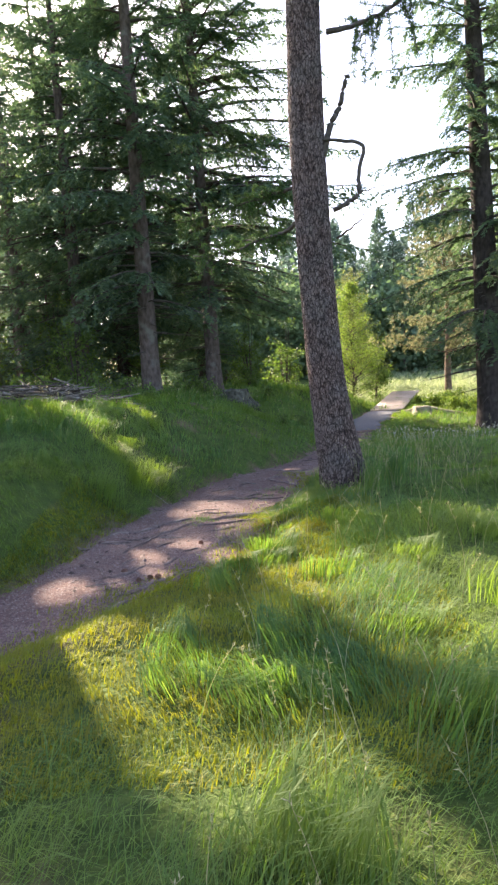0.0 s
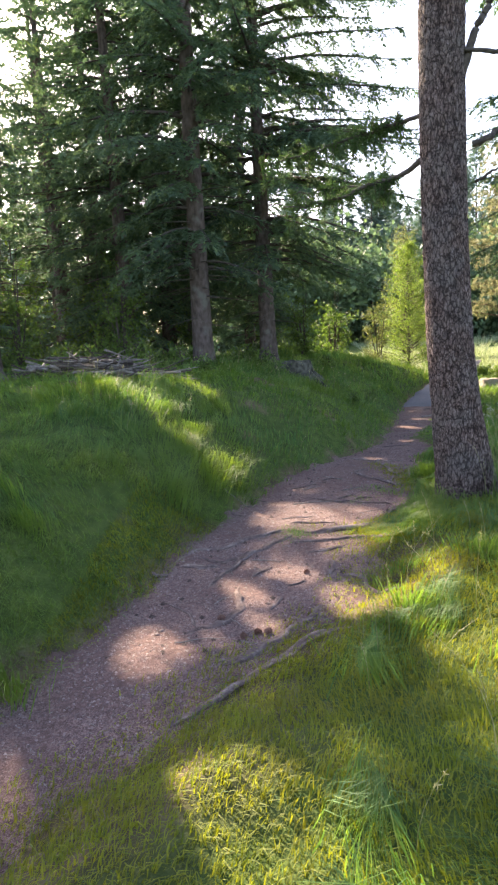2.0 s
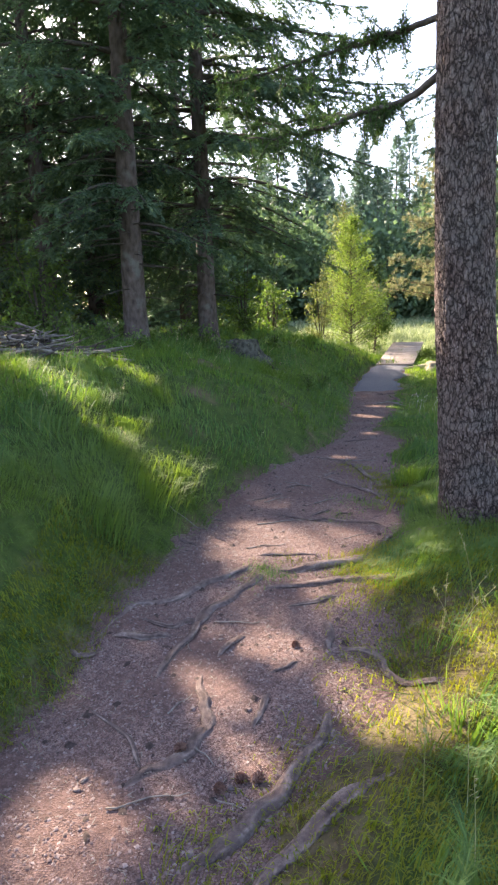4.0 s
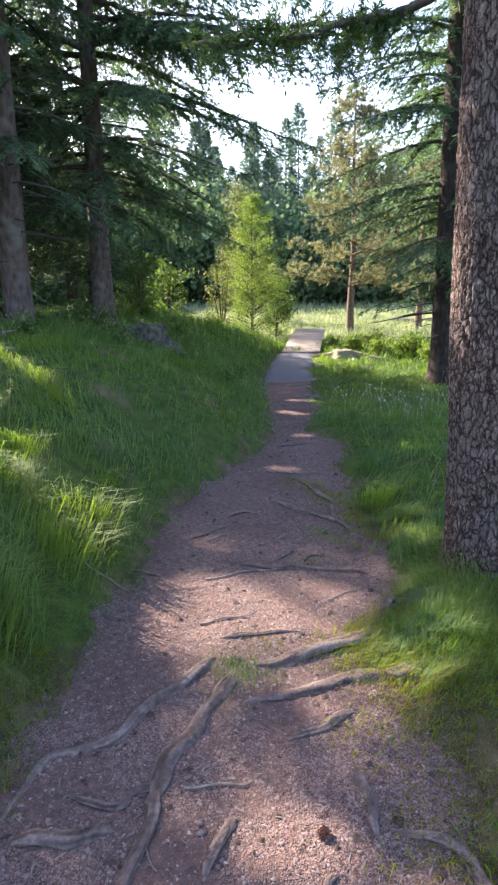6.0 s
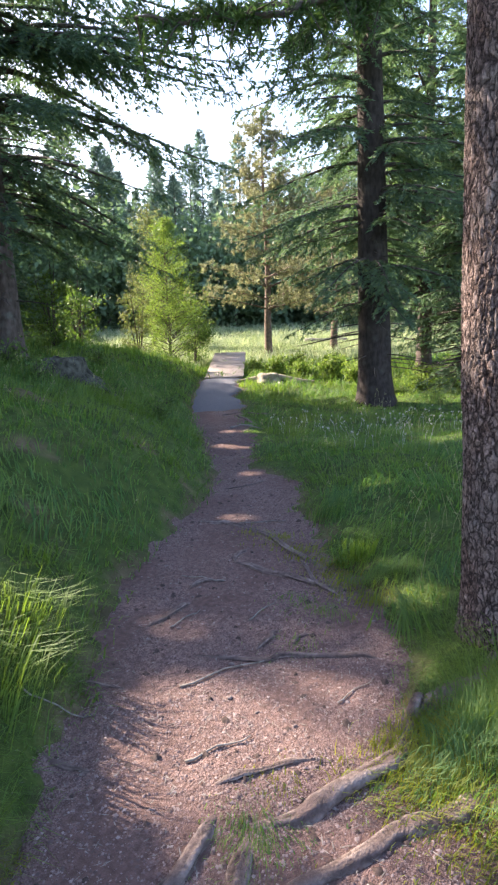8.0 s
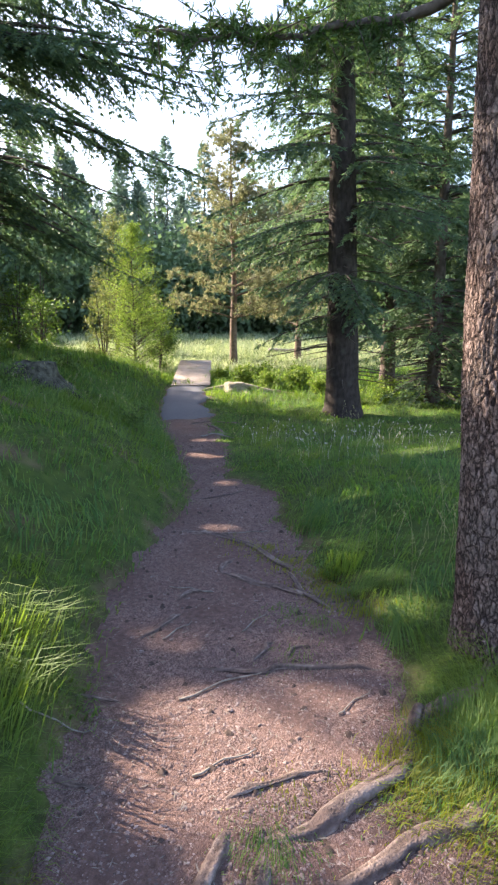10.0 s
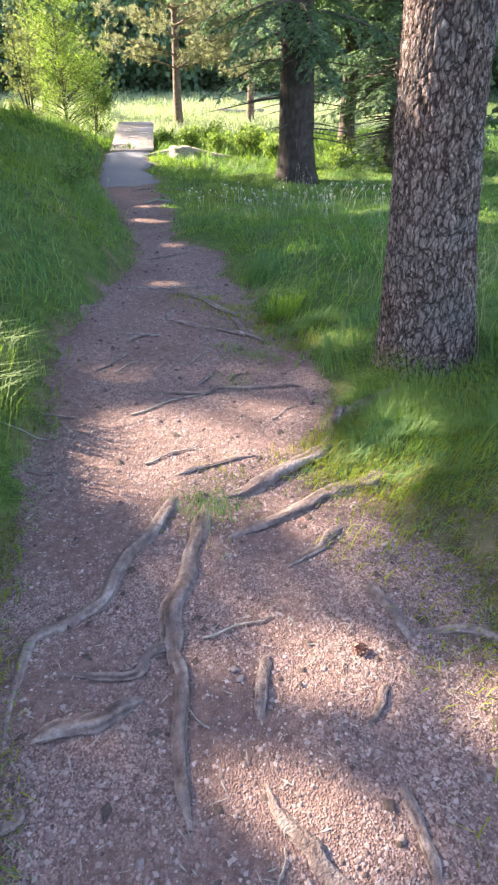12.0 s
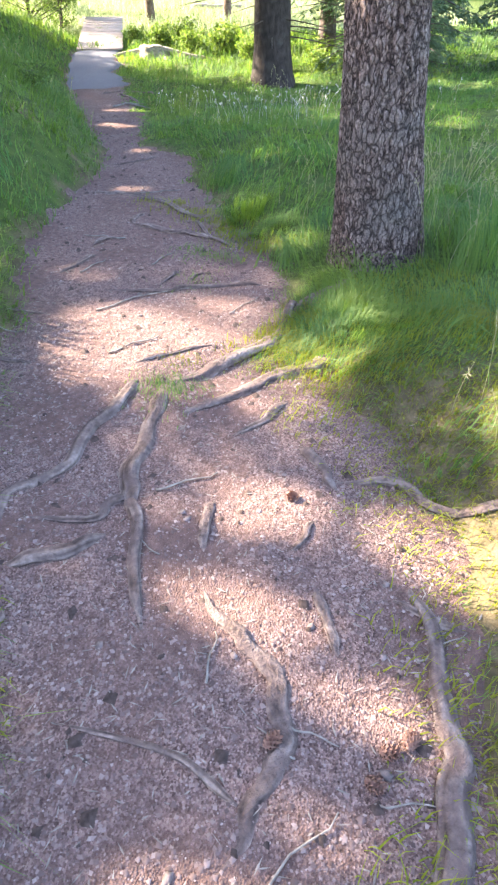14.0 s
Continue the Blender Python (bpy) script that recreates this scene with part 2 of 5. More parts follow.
# ---- mesh helpers ----
def mesh(name, V, F, mats, index=None, smooth=False):
    """A mesh from arrays of vertices and triangles."""
    V, F = np.asarray(V, np.float32), np.asarray(F, np.int32)
    me = bpy.data.meshes.new(name)
    me.vertices.add(len(V))
    me.vertices.foreach_set("co", V.ravel())
    me.loops.add(F.size)
    me.loops.foreach_set("vertex_index", F.ravel())
    me.polygons.add(len(F))
    me.polygons.foreach_set("loop_start", np.arange(0, F.size, 3, dtype=np.int32))
    for m in mats if isinstance(mats, (list, tuple)) else [mats]:
        me.materials.append(m)
    if index is not None:
        me.polygons.foreach_set("material_index", np.asarray(index, np.int32))
    if smooth:
        me.polygons.foreach_set("use_smooth", np.ones(len(F), bool))
    me.update(calc_edges=True)
    me.validate()
    return me


def part(name, VF, mat, parent=None, label="", smooth=False):
    """One mesh object out of (vertices, triangles), under a thing or at top level."""
    ob = new(name, mesh(name, VF[0], VF[1], mat, None, smooth))
    if parent:
        ob.parent = parent
    if label:
        ob["label"] = label
    return ob


def join(pieces):
    Vs, Fs, n = [], [], 0
    for V, F in pieces:
        Vs.append(V)
        Fs.append(np.asarray(F) + n)
        n += len(V)
    return np.concatenate(Vs), np.concatenate(Fs)


def grid_faces(nu, nv, closed=False):
    """Triangles of a grid of nv rows of nu vertices; closed: round in u."""
    u = np.arange(nu if closed else nu - 1)
    v = np.arange(nv - 1)
    U, W = np.meshgrid(u, v)
    a = (W * nu + U).ravel()
    b = (W * nu + (U + 1) % nu).ravel()
    return np.concatenate([np.stack([a, b, b + nu], 1), np.stack([a, b + nu, a + nu], 1)])


def tube(points, radii, n=6, cap=True, flat=1.0):
    """A round limb along points; flat squeezes it upright."""
    P = np.asarray(points, float)
    R = np.broadcast_to(np.asarray(radii, float), (len(P),))
    T = np.gradient(P, axis=0)
    T /= np.linalg.norm(T, axis=1)[:, None] + 1e-9
    ref = np.where(np.abs(T[:, 2:3]) > 0.9, np.array([[1.0, 0, 0]]), np.array([[0, 0, 1.0]]))
    A = np.cross(T, ref)
    A /= np.linalg.norm(A, axis=1)[:, None] + 1e-9
    B = np.cross(A, T)
    an = np.linspace(0, 2 * np.pi, n, endpoint=False)
    V = P[:, None] + R[:, None, None] * (np.cos(an)[None, :, None] * A[:, None] + flat * np.sin(an)[None, :, None] * B[:, None])
    F = grid_faces(n, len(P), True)
    V = V.reshape(-1, 3)
    if cap:
        k = len(V)
        V = np.concatenate([V, P[:1], P[-1:]])
        i = np.arange(n)
        F = np.concatenate([F, np.stack([np.full(n, k), (i + 1) % n, i], 1),
                            np.stack([np.full(n, k + 1), k - n + i, k - n + (i + 1) % n], 1)])
    return V, F


def spline(ctrl, n):
    """A smooth line through a few points."""
    C = np.asarray(ctrl, float)
    C = np.concatenate([[2 * C[0] - C[1]], C, [2 * C[-1] - C[-2]]])
    out = []
    for t in np.linspace(0, len(C) - 3 - 1e-6, n):
        i, u = int(t), t - int(t)
        a, b, c, d = C[i:i + 4]
        out.append(0.5 * (2 * b + (c - a) * u + (2 * a - 5 * b + 4 * c - d) * u * u + (3 * b - a - 3 * c + d) * u ** 3))
    return np.array(out)


def hash2(i, j, seed):
    h = (i.astype(np.int64) * 374761393 + j.astype(np.int64) * 668265263 + seed * 974634217) & 0x7FFFFFFF
    h = ((h ^ (h >> 13)) * 1274126177) & 0x7FFFFFFF
    return ((h ^ (h >> 16)) & 0xFFFF) / 65535.0


def vnoise(x, y, seed=0):
    """Smooth noise from 0 to 1."""
    x, y = np.asarray(x, float), np.asarray(y, float)
    i, j = np.floor(x), np.floor(y)
    u, v = x - i, y - j
    u, v = u * u * (3 - 2 * u), v * v * (3 - 2 * v)
    i, j = i.astype(np.int64), j.astype(np.int64)
    return ((hash2(i, j, seed) * (1 - u) + hash2(i + 1, j, seed) * u) * (1 - v)
            + (hash2(i, j + 1, seed) * (1 - u) + hash2(i + 1, j + 1, seed) * u) * v)


def fbm(x, y, seed=0, octaves=4):
    return sum(vnoise(x * 2 ** k, y * 2 ** k, seed + k) / 2 ** (k + 1) for k in range(octaves))


def kites(P, D, N, length, width, fold=0.25):
    """Small pointed leaves or needle sprays: two triangles each, from P along D, facing N."""
    D = D / (np.linalg.norm(D, axis=1)[:, None] + 1e-9)
    S = np.cross(D, N)
    S /= np.linalg.norm(S, axis=1)[:, None] + 1e-9
    U = np.cross(S, D)
    L, W = np.broadcast_to(length, (len(P),))[:, None], np.broadcast_to(width, (len(P),))[:, None]
    mid = P + D * L * 0.45 - U * W * fold
    V = np.stack([P, mid + S * W / 2, P + D * L, mid - S * W / 2], 1).reshape(-1, 3)
    k = np.arange(len(P))[:, None] * 4
    F = np.concatenate([k + [0, 1, 2], k + [0, 2, 3]], 1).reshape(-1, 3)
    return V, F


# ---- the lie of the land ----
PY = np.array([-30, -3, 0, 2.6, 3.6, 4.5, 5.2, 6.1, 7, 8.2, 8.9, 9.9, 11.1, 12.1, 15.1, 16.1, 18, 21.4, 23])
PL = np.array([-6, -2.9, -2.5, -2.15, -1.88, -1.7, -1.55, -1.38, -1.06, -0.62, -0.23, 0.4, 0.92, 1.12, 1.8, 2.0, 2.5, 3.75, 4.5])
PR = np.array([-4.6, -1.75, -1.7, -1.42, -0.85, -0.12, 0.06, 0.15, 0.62, 0.92, 1.08, 1.47, 1.5, 1.84, 2.72, 3.05, 3.65, 4.95, 5.6])


def edges(y):
    wob = 0.22 * (fbm(y * 1.1, y * 0, 5) - 0.47) + 0.1 * (fbm(y * 5, y * 0, 15) - 0.47)
    return np.interp(y, PY, PL) + wob * 0.7, np.interp(y, PY, PR) - 0.4 * (fbm(y * 1.6, y * 0 + 7, 9) - 0.47) - 0.22 * (fbm(y * 6, y * 0 + 3, 19) - 0.47)


def smooth(a, b, x):
    t = np.clip((x - a) / (b - a), 0, 1)
    return t * t * (3 - 2 * t)


def land(x, y):
    """Height of the soil, under path and turf alike."""
    x, y = np.asarray(x, float), np.asarray(y, float)
    L, R = edges(y)
    left, right = np.maximum(L - x, 0), np.maximum(x - R, 0)
    bank = 1.38 * (1 - np.exp(-left / 1.5)) * (1 - smooth(20, 28, y)) * smooth(-14, 0, y)
    near = 1 - smooth(9, 14, y)
    z = bank + (0.2 * near - 0.06 * (1 - near) * (1 - smooth(18, 22, y))) * (1 - np.exp(-right / 0.45))
    z = z + 0.05 * np.exp(-((x - 1) ** 2 + (y - 6.5) ** 2) / 0.5)
    z = z + np.interp(y, [8.5, 15, 18, 21.5, 28, 40, 60, 90, 300], [0, -0.2, -0.2, -0.12, -0.02, 0.3, 0.85, 1.5, 5])
    off = np.clip((left + right) / 0.5, 0, 1)
    z = z + off * (0.2 * (fbm(x * 0.8, y * 0.8, 3) - 0.47) + (0.1 + 0.09 * np.clip(left, 0, 1)) * (fbm(x * 2.7, y * 2.7, 13) - 0.47))
    return z + 0.035 * (fbm(x * 2, y * 2, 23) - 0.47)


def inside(x, y):
    """How far inside the path (metres from the nearer edge; minus: outside)."""
    L, R = edges(np.asarray(y, float))
    d = np.minimum(x - L, R - x) + 0.22 * (fbm(np.asarray(x) * 4.5, np.asarray(y) * 4.5, 63) - 0.47)
    return np.where(np.asarray(y) > 21.5, -9.0, d)


def spread_axis(lo, hi, step, far):
    out, v, s = [], hi, step
    while v < far:
        s *= 1.12
        v += s
        out.append(v)
    neg, v, s = [], lo, step
    while v > -far:
        s *= 1.12
        v -= s
        neg.append(v)
    return np.array(neg[::-1] + list(np.arange(lo, hi + 1e-6, step)) + out)


xs, ys = spread_axis(-5, 6, 0.11, 2500), spread_axis(-2, 15, 0.11, 2500)
X, Y = np.meshgrid(xs, ys)
Z = land(X, Y) - 0.06 * smooth(0.0, 0.12, inside(X, Y))
ground = tagged(part("ground", (np.stack([X, Y, Z], -1).reshape(-1, 3), grid_faces(len(xs), len(ys))), M_GROUND, smooth=True),
                "mossy woodland soil under grass, rising in a bank beside the path", "ground", kind="structure")

wear = smooth(1.0, 0.1, X - edges(Y)[1]) * smooth(6.2, 5.2, Y) * smooth(-1, 1.5, Y) * (X > edges(Y)[0]) + 0.7 * smooth(-0.2, 0.0, inside(X, Y)) + smooth(0.58, 0.66, fbm(X * 0.9, Y * 1.5, 77)) * (X < edges(Y)[0] - 0.15) * smooth(6.5, 8.5, Y)
att = ground.data.attributes.new("wear", "FLOAT", "POINT")
att.data.foreach_set("value", np.clip(0.5 * wear, 0, 0.6).astype(np.float32).ravel())

pyy = np.arange(-6, 21.6, 0.05)
uu = np.linspace(0, 1, 56)
Lp, Rp = edges(pyy)
PX = (Lp - 0.34)[:, None] + (Rp - Lp + 0.68)[:, None] * uu[None]
PYY = np.broadcast_to(pyy[:, None], PX.shape)
PZ = land(PX, PYY) + 0.03 * (fbm(PX * 6, PYY * 6, 41) - 0.47) + 0.012 * (fbm(PX * 22, PYY * 22, 51) - 0.47) - 0.07 * smooth(0.02, -0.16, inside(PX, PYY))
path = tagged(part("path", (np.stack([PX, PYY, PZ], -1).reshape(-1, 3), grid_faces(56, len(pyy))), M_PATH, smooth=True),
              "trodden reddish gravel footpath with exposed tree roots", "path", kind="structure")


# grey gravel ramp before the boardwalk
gy = np.arange(16.2, 21.5, 0.08)
Lg, Rg = edges(gy)
gu = np.linspace(0, 1, 16)
GX = (Lg + 0.05)[:, None] + (Rg - Lg - 0.1)[:, None] * gu[None]
GY = np.broadcast_to(gy[:, None], GX.shape) + 0.25 * (vnoise(GX * 3, GX * 0, 3) - 0.5)
GZ = land(GX, GY) + 0.03 * smooth(0, 0.15, np.minimum(gu, 1 - gu)[None] * 2) * smooth(16.2, 17, GY) + 0.004
tagged(part("gravel_ramp", (np.stack([GX, GY, GZ], -1).reshape(-1, 3), grid_faces(16, len(gy))), M_GREYGRAVEL, smooth=True),
       "pale grey gravel patch leading up to the boardwalk", "path", kind="structure")



# ---- grass ----
def blades(px, py, height, width, lean, seed, mat_name):
    """Bent grass blades rooted at px, py: three triangles each."""
    r = np.random.default_rng(seed)
    n = len(px)
    pz = land(px, py) - 0.01
    flow = 2 * np.pi * fbm(px * 0.9, py * 0.9, 77) * 2 + r.normal(0, 0.8, n)
    d = np.stack([np.cos(flow), np.sin(flow), np.zeros(n)], 1)
    turn = flow + r.normal(0, 0.9, n) + np.pi / 2
    s = np.stack([np.cos(turn), np.sin(turn), np.zeros(n)], 1) * (width / 2)[:, None]
    P = np.stack([px, py, pz], 1)
    up = np.array([0, 0, 1.0])
    h, l = height[:, None], (lean * r.uniform(0.3, 1.5, n))[:, None]
    mid = P + up * h * 0.58 + d * h * l * 0.3
    tip = P + up * h * np.clip(1.05 - 0.45 * l, 0.25, 1) + d * h * l * 0.95
    V = np.stack([P - s, P + s, mid - s * 0.75, mid + s * 0.75, tip], 1).reshape(-1, 3)
    k = np.arange(n)[:, None] * 5
    F = np.concatenate([k + [0, 1, 3], k + [0, 3, 2], k + [2, 3, 4]], 1).reshape(-1, 3)
    return V, F


def scatter(n, x0, x1, y0, y1, seed):
    r = np.random.default_rng(seed)
    return r.uniform(x0, x1, n), r.uniform(y0, y1, n), r


def meadow(name, n, box, h0, h1, w0, w1, lean, seed, mat, label, edge=0.04, short_zone=False):
    px, py, r = scatter(n, *box, seed)
    ins = inside(px, py)
    clump = np.clip(0.47 + 1.25 * (fbm(px * 1.3, py * 1.3, seed + 9) - 0.47) + 1.1 * (fbm(px * 3.6, py * 3.6, seed + 19) - 0.47), 0.03, 1.0)
    # thin, half bare patches on the bank
    bare = smooth(0.6, 0.68, fbm(px * 0.9, py * 1.5, 77)) * (px < edges(py)[0] - 0.15) * smooth(6.5, 8.5, py)
    mid = sum(edges(py)) / 2
    keep = (ins < np.where(px > mid, edge, 0.06) * r.uniform(-1, 1.6, n)) & (r.uniform(0, 1, n) < (0.4 + 1.1 * clump) * (1 - 0.85 * bare))
    px, py, clump = px[keep], py[keep], clump[keep]
    out = -inside(px, py)
    m = len(px)
    hh = (h0 + (h1 - h0) * r.uniform(0, 1, m) ** 1.6) * (0.25 + 1.5 * clump) * (0.45 + 0.55 * smooth(0.0, 0.5, out))
    # trodden short turf beside the path
    L, R = edges(py)
    worn = smooth(0.9, 0.4, px - R - 0.95 * smooth(1.4, 2.6, py) * (1 - 0.75 * smooth(3.4, 4.6, py))) * (px > R) * smooth(5.6, 4.8, py) * smooth(1.6, 2.2, py)
    # the verge beyond the larch is short and soft
    low = smooth(6.6, 7.4, py) * (px > mid[keep]) * smooth(19, 15, py)
    if short_zone:
        hh = h0 + (h1 - h0) * r.uniform(0, 1, m) ** 1.5
    else:
        hh = np.maximum(hh * (1 - 0.8 * worn) * (1 - 0.42 * low), 0.03) * np.where(r.uniform(0, 1, m) < 0.9 * worn, 0.05, 1)
    ww = w0 + (w1 - w0) * r.uniform(0, 1, m)
    ob = part(name, blades(px, py, hh, ww, np.full(m, lean), seed + 1, name), mat)
    return tagged(ob, label, "grass", kind="stuff")


meadow("grass", 180000, (-4.2, 3.6, -0.4, 7.5), 0.05, 0.2, 0.0024, 0.0044, 1.6, 11, M_GRASS, "long soft green grass flopped over in tufts beside the path", 0.07)
meadow("grass", 125000, (-5.5, 9.5, 7.0, 18.0), 0.07, 0.24, 0.006, 0.012, 1.0, 21, M_GRASS, "dense green grass on the bank and verge", 0.07)
meadow("grass", 30000, (9.0, 22, 8.0, 24.0), 0.1, 0.28, 0.014, 0.026, 0.8, 25, M_GRASS, "green grass under the spruces")
meadow("grass", 36000, (-10, 10, 17.5, 25.0), 0.12, 0.3, 0.012, 0.022, 0.7, 31, M_GRASS, "tall green grass by the boardwalk")
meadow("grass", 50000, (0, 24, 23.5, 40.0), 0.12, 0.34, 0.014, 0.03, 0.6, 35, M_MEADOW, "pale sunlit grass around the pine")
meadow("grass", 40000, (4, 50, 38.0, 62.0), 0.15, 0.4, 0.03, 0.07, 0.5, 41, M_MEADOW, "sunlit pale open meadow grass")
meadow("short_turf", 95000, (-1.9, 1.2, 1.6, 6.3), 0.025, 0.085, 0.0032, 0.0065, 0.9, 51, M_MOSS, "short mossy yellow-green turf on the path's edge", 0.3, True)


# ---- trees ----
def bark_tube(points, radii, n, amp, seed, rows):
    """A trunk with furrowed bark; also returns the height of each vertex in the bark."""
    P = spline(points, rows)
    R = np.interp(np.linspace(0, 1, rows), np.linspace(0, 1, len(radii)), radii)
    an = np.linspace(0, 2 * np.pi, n, endpoint=False)
    zz = np.cumsum(np.r_[0, np.linalg.norm(np.diff(P, axis=0), axis=1)])
    A, ZZ = np.meshgrid(an, zz)
    arc = A * R.mean() * 1.0
    # furrows run up the trunk, meet and part: noise that is tall and narrow, closed round
    per = 2 * np.pi * R.mean()
    def ring(fx, fy, s):
        w = A / (2 * np.pi)
        a, b = vnoise(arc * fx, ZZ * fy, s), vnoise((arc - per) * fx, ZZ * fy, s)
        return a * (1 - w) + b * w
    cells = max(6, int(round(per / 0.026)))
    U, W = A / (2 * np.pi) * cells + 3.2 * (ring(9, 4, seed) - 0.5), ZZ / 0.085 + 2.8 * (ring(14, 9, seed + 1) - 0.5)
    iu, iw = np.floor(U).astype(np.int64), np.floor(W).astype(np.int64)
    d1, d2 = np.full(U.shape, 9.0), np.full(U.shape, 9.0)
    for a in (-1, 0, 1):
        for e in (-1, 0, 1):
            cu, cw = (iu + a) % cells, iw + e
            du = iu + a + hash2(cu, cw, seed) - U
            dw = iw + e + hash2(cu, cw, seed + 3) - W
            dd = np.sqrt(du * du + dw * dw)
            d2 = np.where(dd < d1, d1, np.minimum(d2, dd))
            d1 = np.minimum(d1, dd)
    ridge = np.clip((d2 - d1) * 3.6, 0, 1) ** 0.8
    fine = ring(60, 30, seed + 5)
    ridge = np.clip(ridge * 0.55 + 0.7 * (fine - 0.34) + 0.45 * (ring(20, 11, seed + 6) - 0.5) + 0.3 * (ring(110, 80, seed + 8) - 0.5), 0, 1)
    Rr = R[:, None] + amp * (ridge - 0.6) + 0.012 * (ring(3, 1.2, seed + 7) - 0.5)
    V = np.stack([P[:, :1] + Rr * np.cos(A), P[:, 1:2] + Rr * np.sin(A), np.broadcast_to(P[:, 2:], A.shape)], -1).reshape(-1, 3)
    return (V, grid_faces(n, rows, True)), ridge.ravel()


def branch_line(start, az, length, rise, droop, r, n=7):
    t = np.linspace(0, 1, n)
    d = np.array([math.cos(az), math.sin(az)])
    side = np.array([-d[1], d[0]]) * length * 0.06 * r.normal()
    xy = start[:2] + t[:, None] * length * d + (t ** 2)[:, None] * side
    z = start[2] + length * (rise * t - droop * t ** 2 + 0.35 * droop * t ** 4)
    return np.column_stack([xy, z])


def conifer(height, clear, reach, trunk_r, seed, whorl=0.36, per=5, dens=1.0, leaf=0.125, wide=0.034, thin=0.0, dead=14):
    """Spruce: trunk, boughs and needle sprays as three meshes, about a base at the origin."""
    r = np.random.default_rng(seed)
    boughs, P, D, N = [], [], [], []
    z = clear
    while z < height - 0.3:
        f = (z - clear) / (height - clear)
        for _ in range(per):
            if r.random() < thin:
                continue
            length = reach * (1 - f) ** 0.75 * r.uniform(0.65, 1.15) * (0.6 + 0.4 * min(1, f * 6)) + 0.15
            az = r.uniform(0, 2 * np.pi)
            line = branch_line(np.array([0, 0, z + r.uniform(-0.15, 0.15)]), az, length, 0.12 + 0.4 * f, 0.55 * (1 - f) + 0.1, r)
            boughs.append(tube(line, np.linspace(0.012 + 0.012 * length, 0.003, len(line)), 4, False))
            m = max(4, int(length * 18 * dens))
            for t in r.uniform(0.12, 1.0, m):
                i = min(int(t * 6), 5)
                p = line[i] + (line[i + 1] - line[i]) * (t * 6 - i)
                sd = 1 if r.random() < 0.5 else -1
                a2 = az + sd * r.uniform(0.5, 1.2)
                tl = (0.16 + 0.34 * length * (1.05 - t)) * r.uniform(0.5, 1.1) * 0.7
                hang = r.uniform(0.25, 1.1) * (1 - 0.5 * f)
                q = max(3, int(tl * 17 * dens))
                s = np.linspace(0.05, 1, q)
                pts = p + np.column_stack([np.cos(a2) * s * tl, np.sin(a2) * s * tl, -hang * tl * s ** 1.5])
                d0 = np.column_stack([np.full(q, np.cos(a2)), np.full(q, np.sin(a2)), -hang * 1.3 * s])
                for k2 in (-1, 0, 1):
                    dd = d0 + np.column_stack([-np.sin(a2) * np.full(q, 0.9 * k2), np.cos(a2) * np.full(q, 0.9 * k2), np.full(q, -0.25 * abs(k2))]) + r.normal(0, 0.25, (q, 3))
                    P.append(pts)
                    D.append(dd)
                    N.append(np.column_stack([r.normal(0, 0.6, q), r.normal(0, 0.6, q), np.ones(q)]))
        z += whorl * r.uniform(0.7, 1.3)
    for _ in range(dead):
        zb = r.uniform(clear * 0.35, clear + 2)
        line = branch_line(np.array([0, 0, zb]), r.uniform(0, 6.28), r.uniform(0.5, 1.9), 0.05, 0.25, r)
        boughs.append(tube(line, np.linspace(0.016, 0.003, len(line)), 4, False))
    P, D, N = np.concatenate(P), np.concatenate(D), np.concatenate(N)
    rr = np.random.default_rng(seed + 1)
    leaves = kites(P, D, N, leaf * rr.uniform(0.6, 1.3, len(P)), wide * rr.uniform(0.7, 1.3, len(P)))
    zz = np.array([0, 0.12, 0.35, 0.8, 2, height * 0.5, height])
    rad = trunk_r * np.array([1.75, 1.42, 1.2, 1.06, 0.97, 0.6, 0.06])
    an = np.linspace(0, 2 * np.pi, 18, endpoint=False)
    zf = np.interp(np.linspace(0, 1, 60) ** 1.6, np.linspace(0, 1, 7), zz)
    rf = np.interp(zf, zz, rad)
    A, ZF = np.meshgrid(an, zf)
    RF = rf[:, None] * (1 + 0.12 * np.cos(5 * A + seed) * np.exp(-ZF / 0.25) + 0.06 * (vnoise(A * 6, ZF * 4, seed) - 0.5) * np.sin(A / 2))
    V = np.stack([RF * np.cos(A), RF * np.sin(A), ZF - 0.15], -1).reshape(-1, 3)
    return (V, grid_faces(18, 60, True)), join(boughs), leaves


def tree_thing(name, pieces, place, mats, label, category="tree", group="", lean=(0, 0), crown_name="crown"):
    root = new(name)
    root.matrix_basis = pose(*place, lean[0], lean[1], random.uniform(0, 360))
    root.empty_display_size = 0.3
    part("trunk", pieces[0], mats[0], root, smooth=True)
    tagged(part("bough_mass", pieces[1], mats[1], root), kind="stuff")
    part(crown_name, pieces[2], mats[2], root)
    return tagged(root, label, category, group)


def at_ground(x, y, sink=0.0):
    return (x, y, float(land(x, y)) - sink)


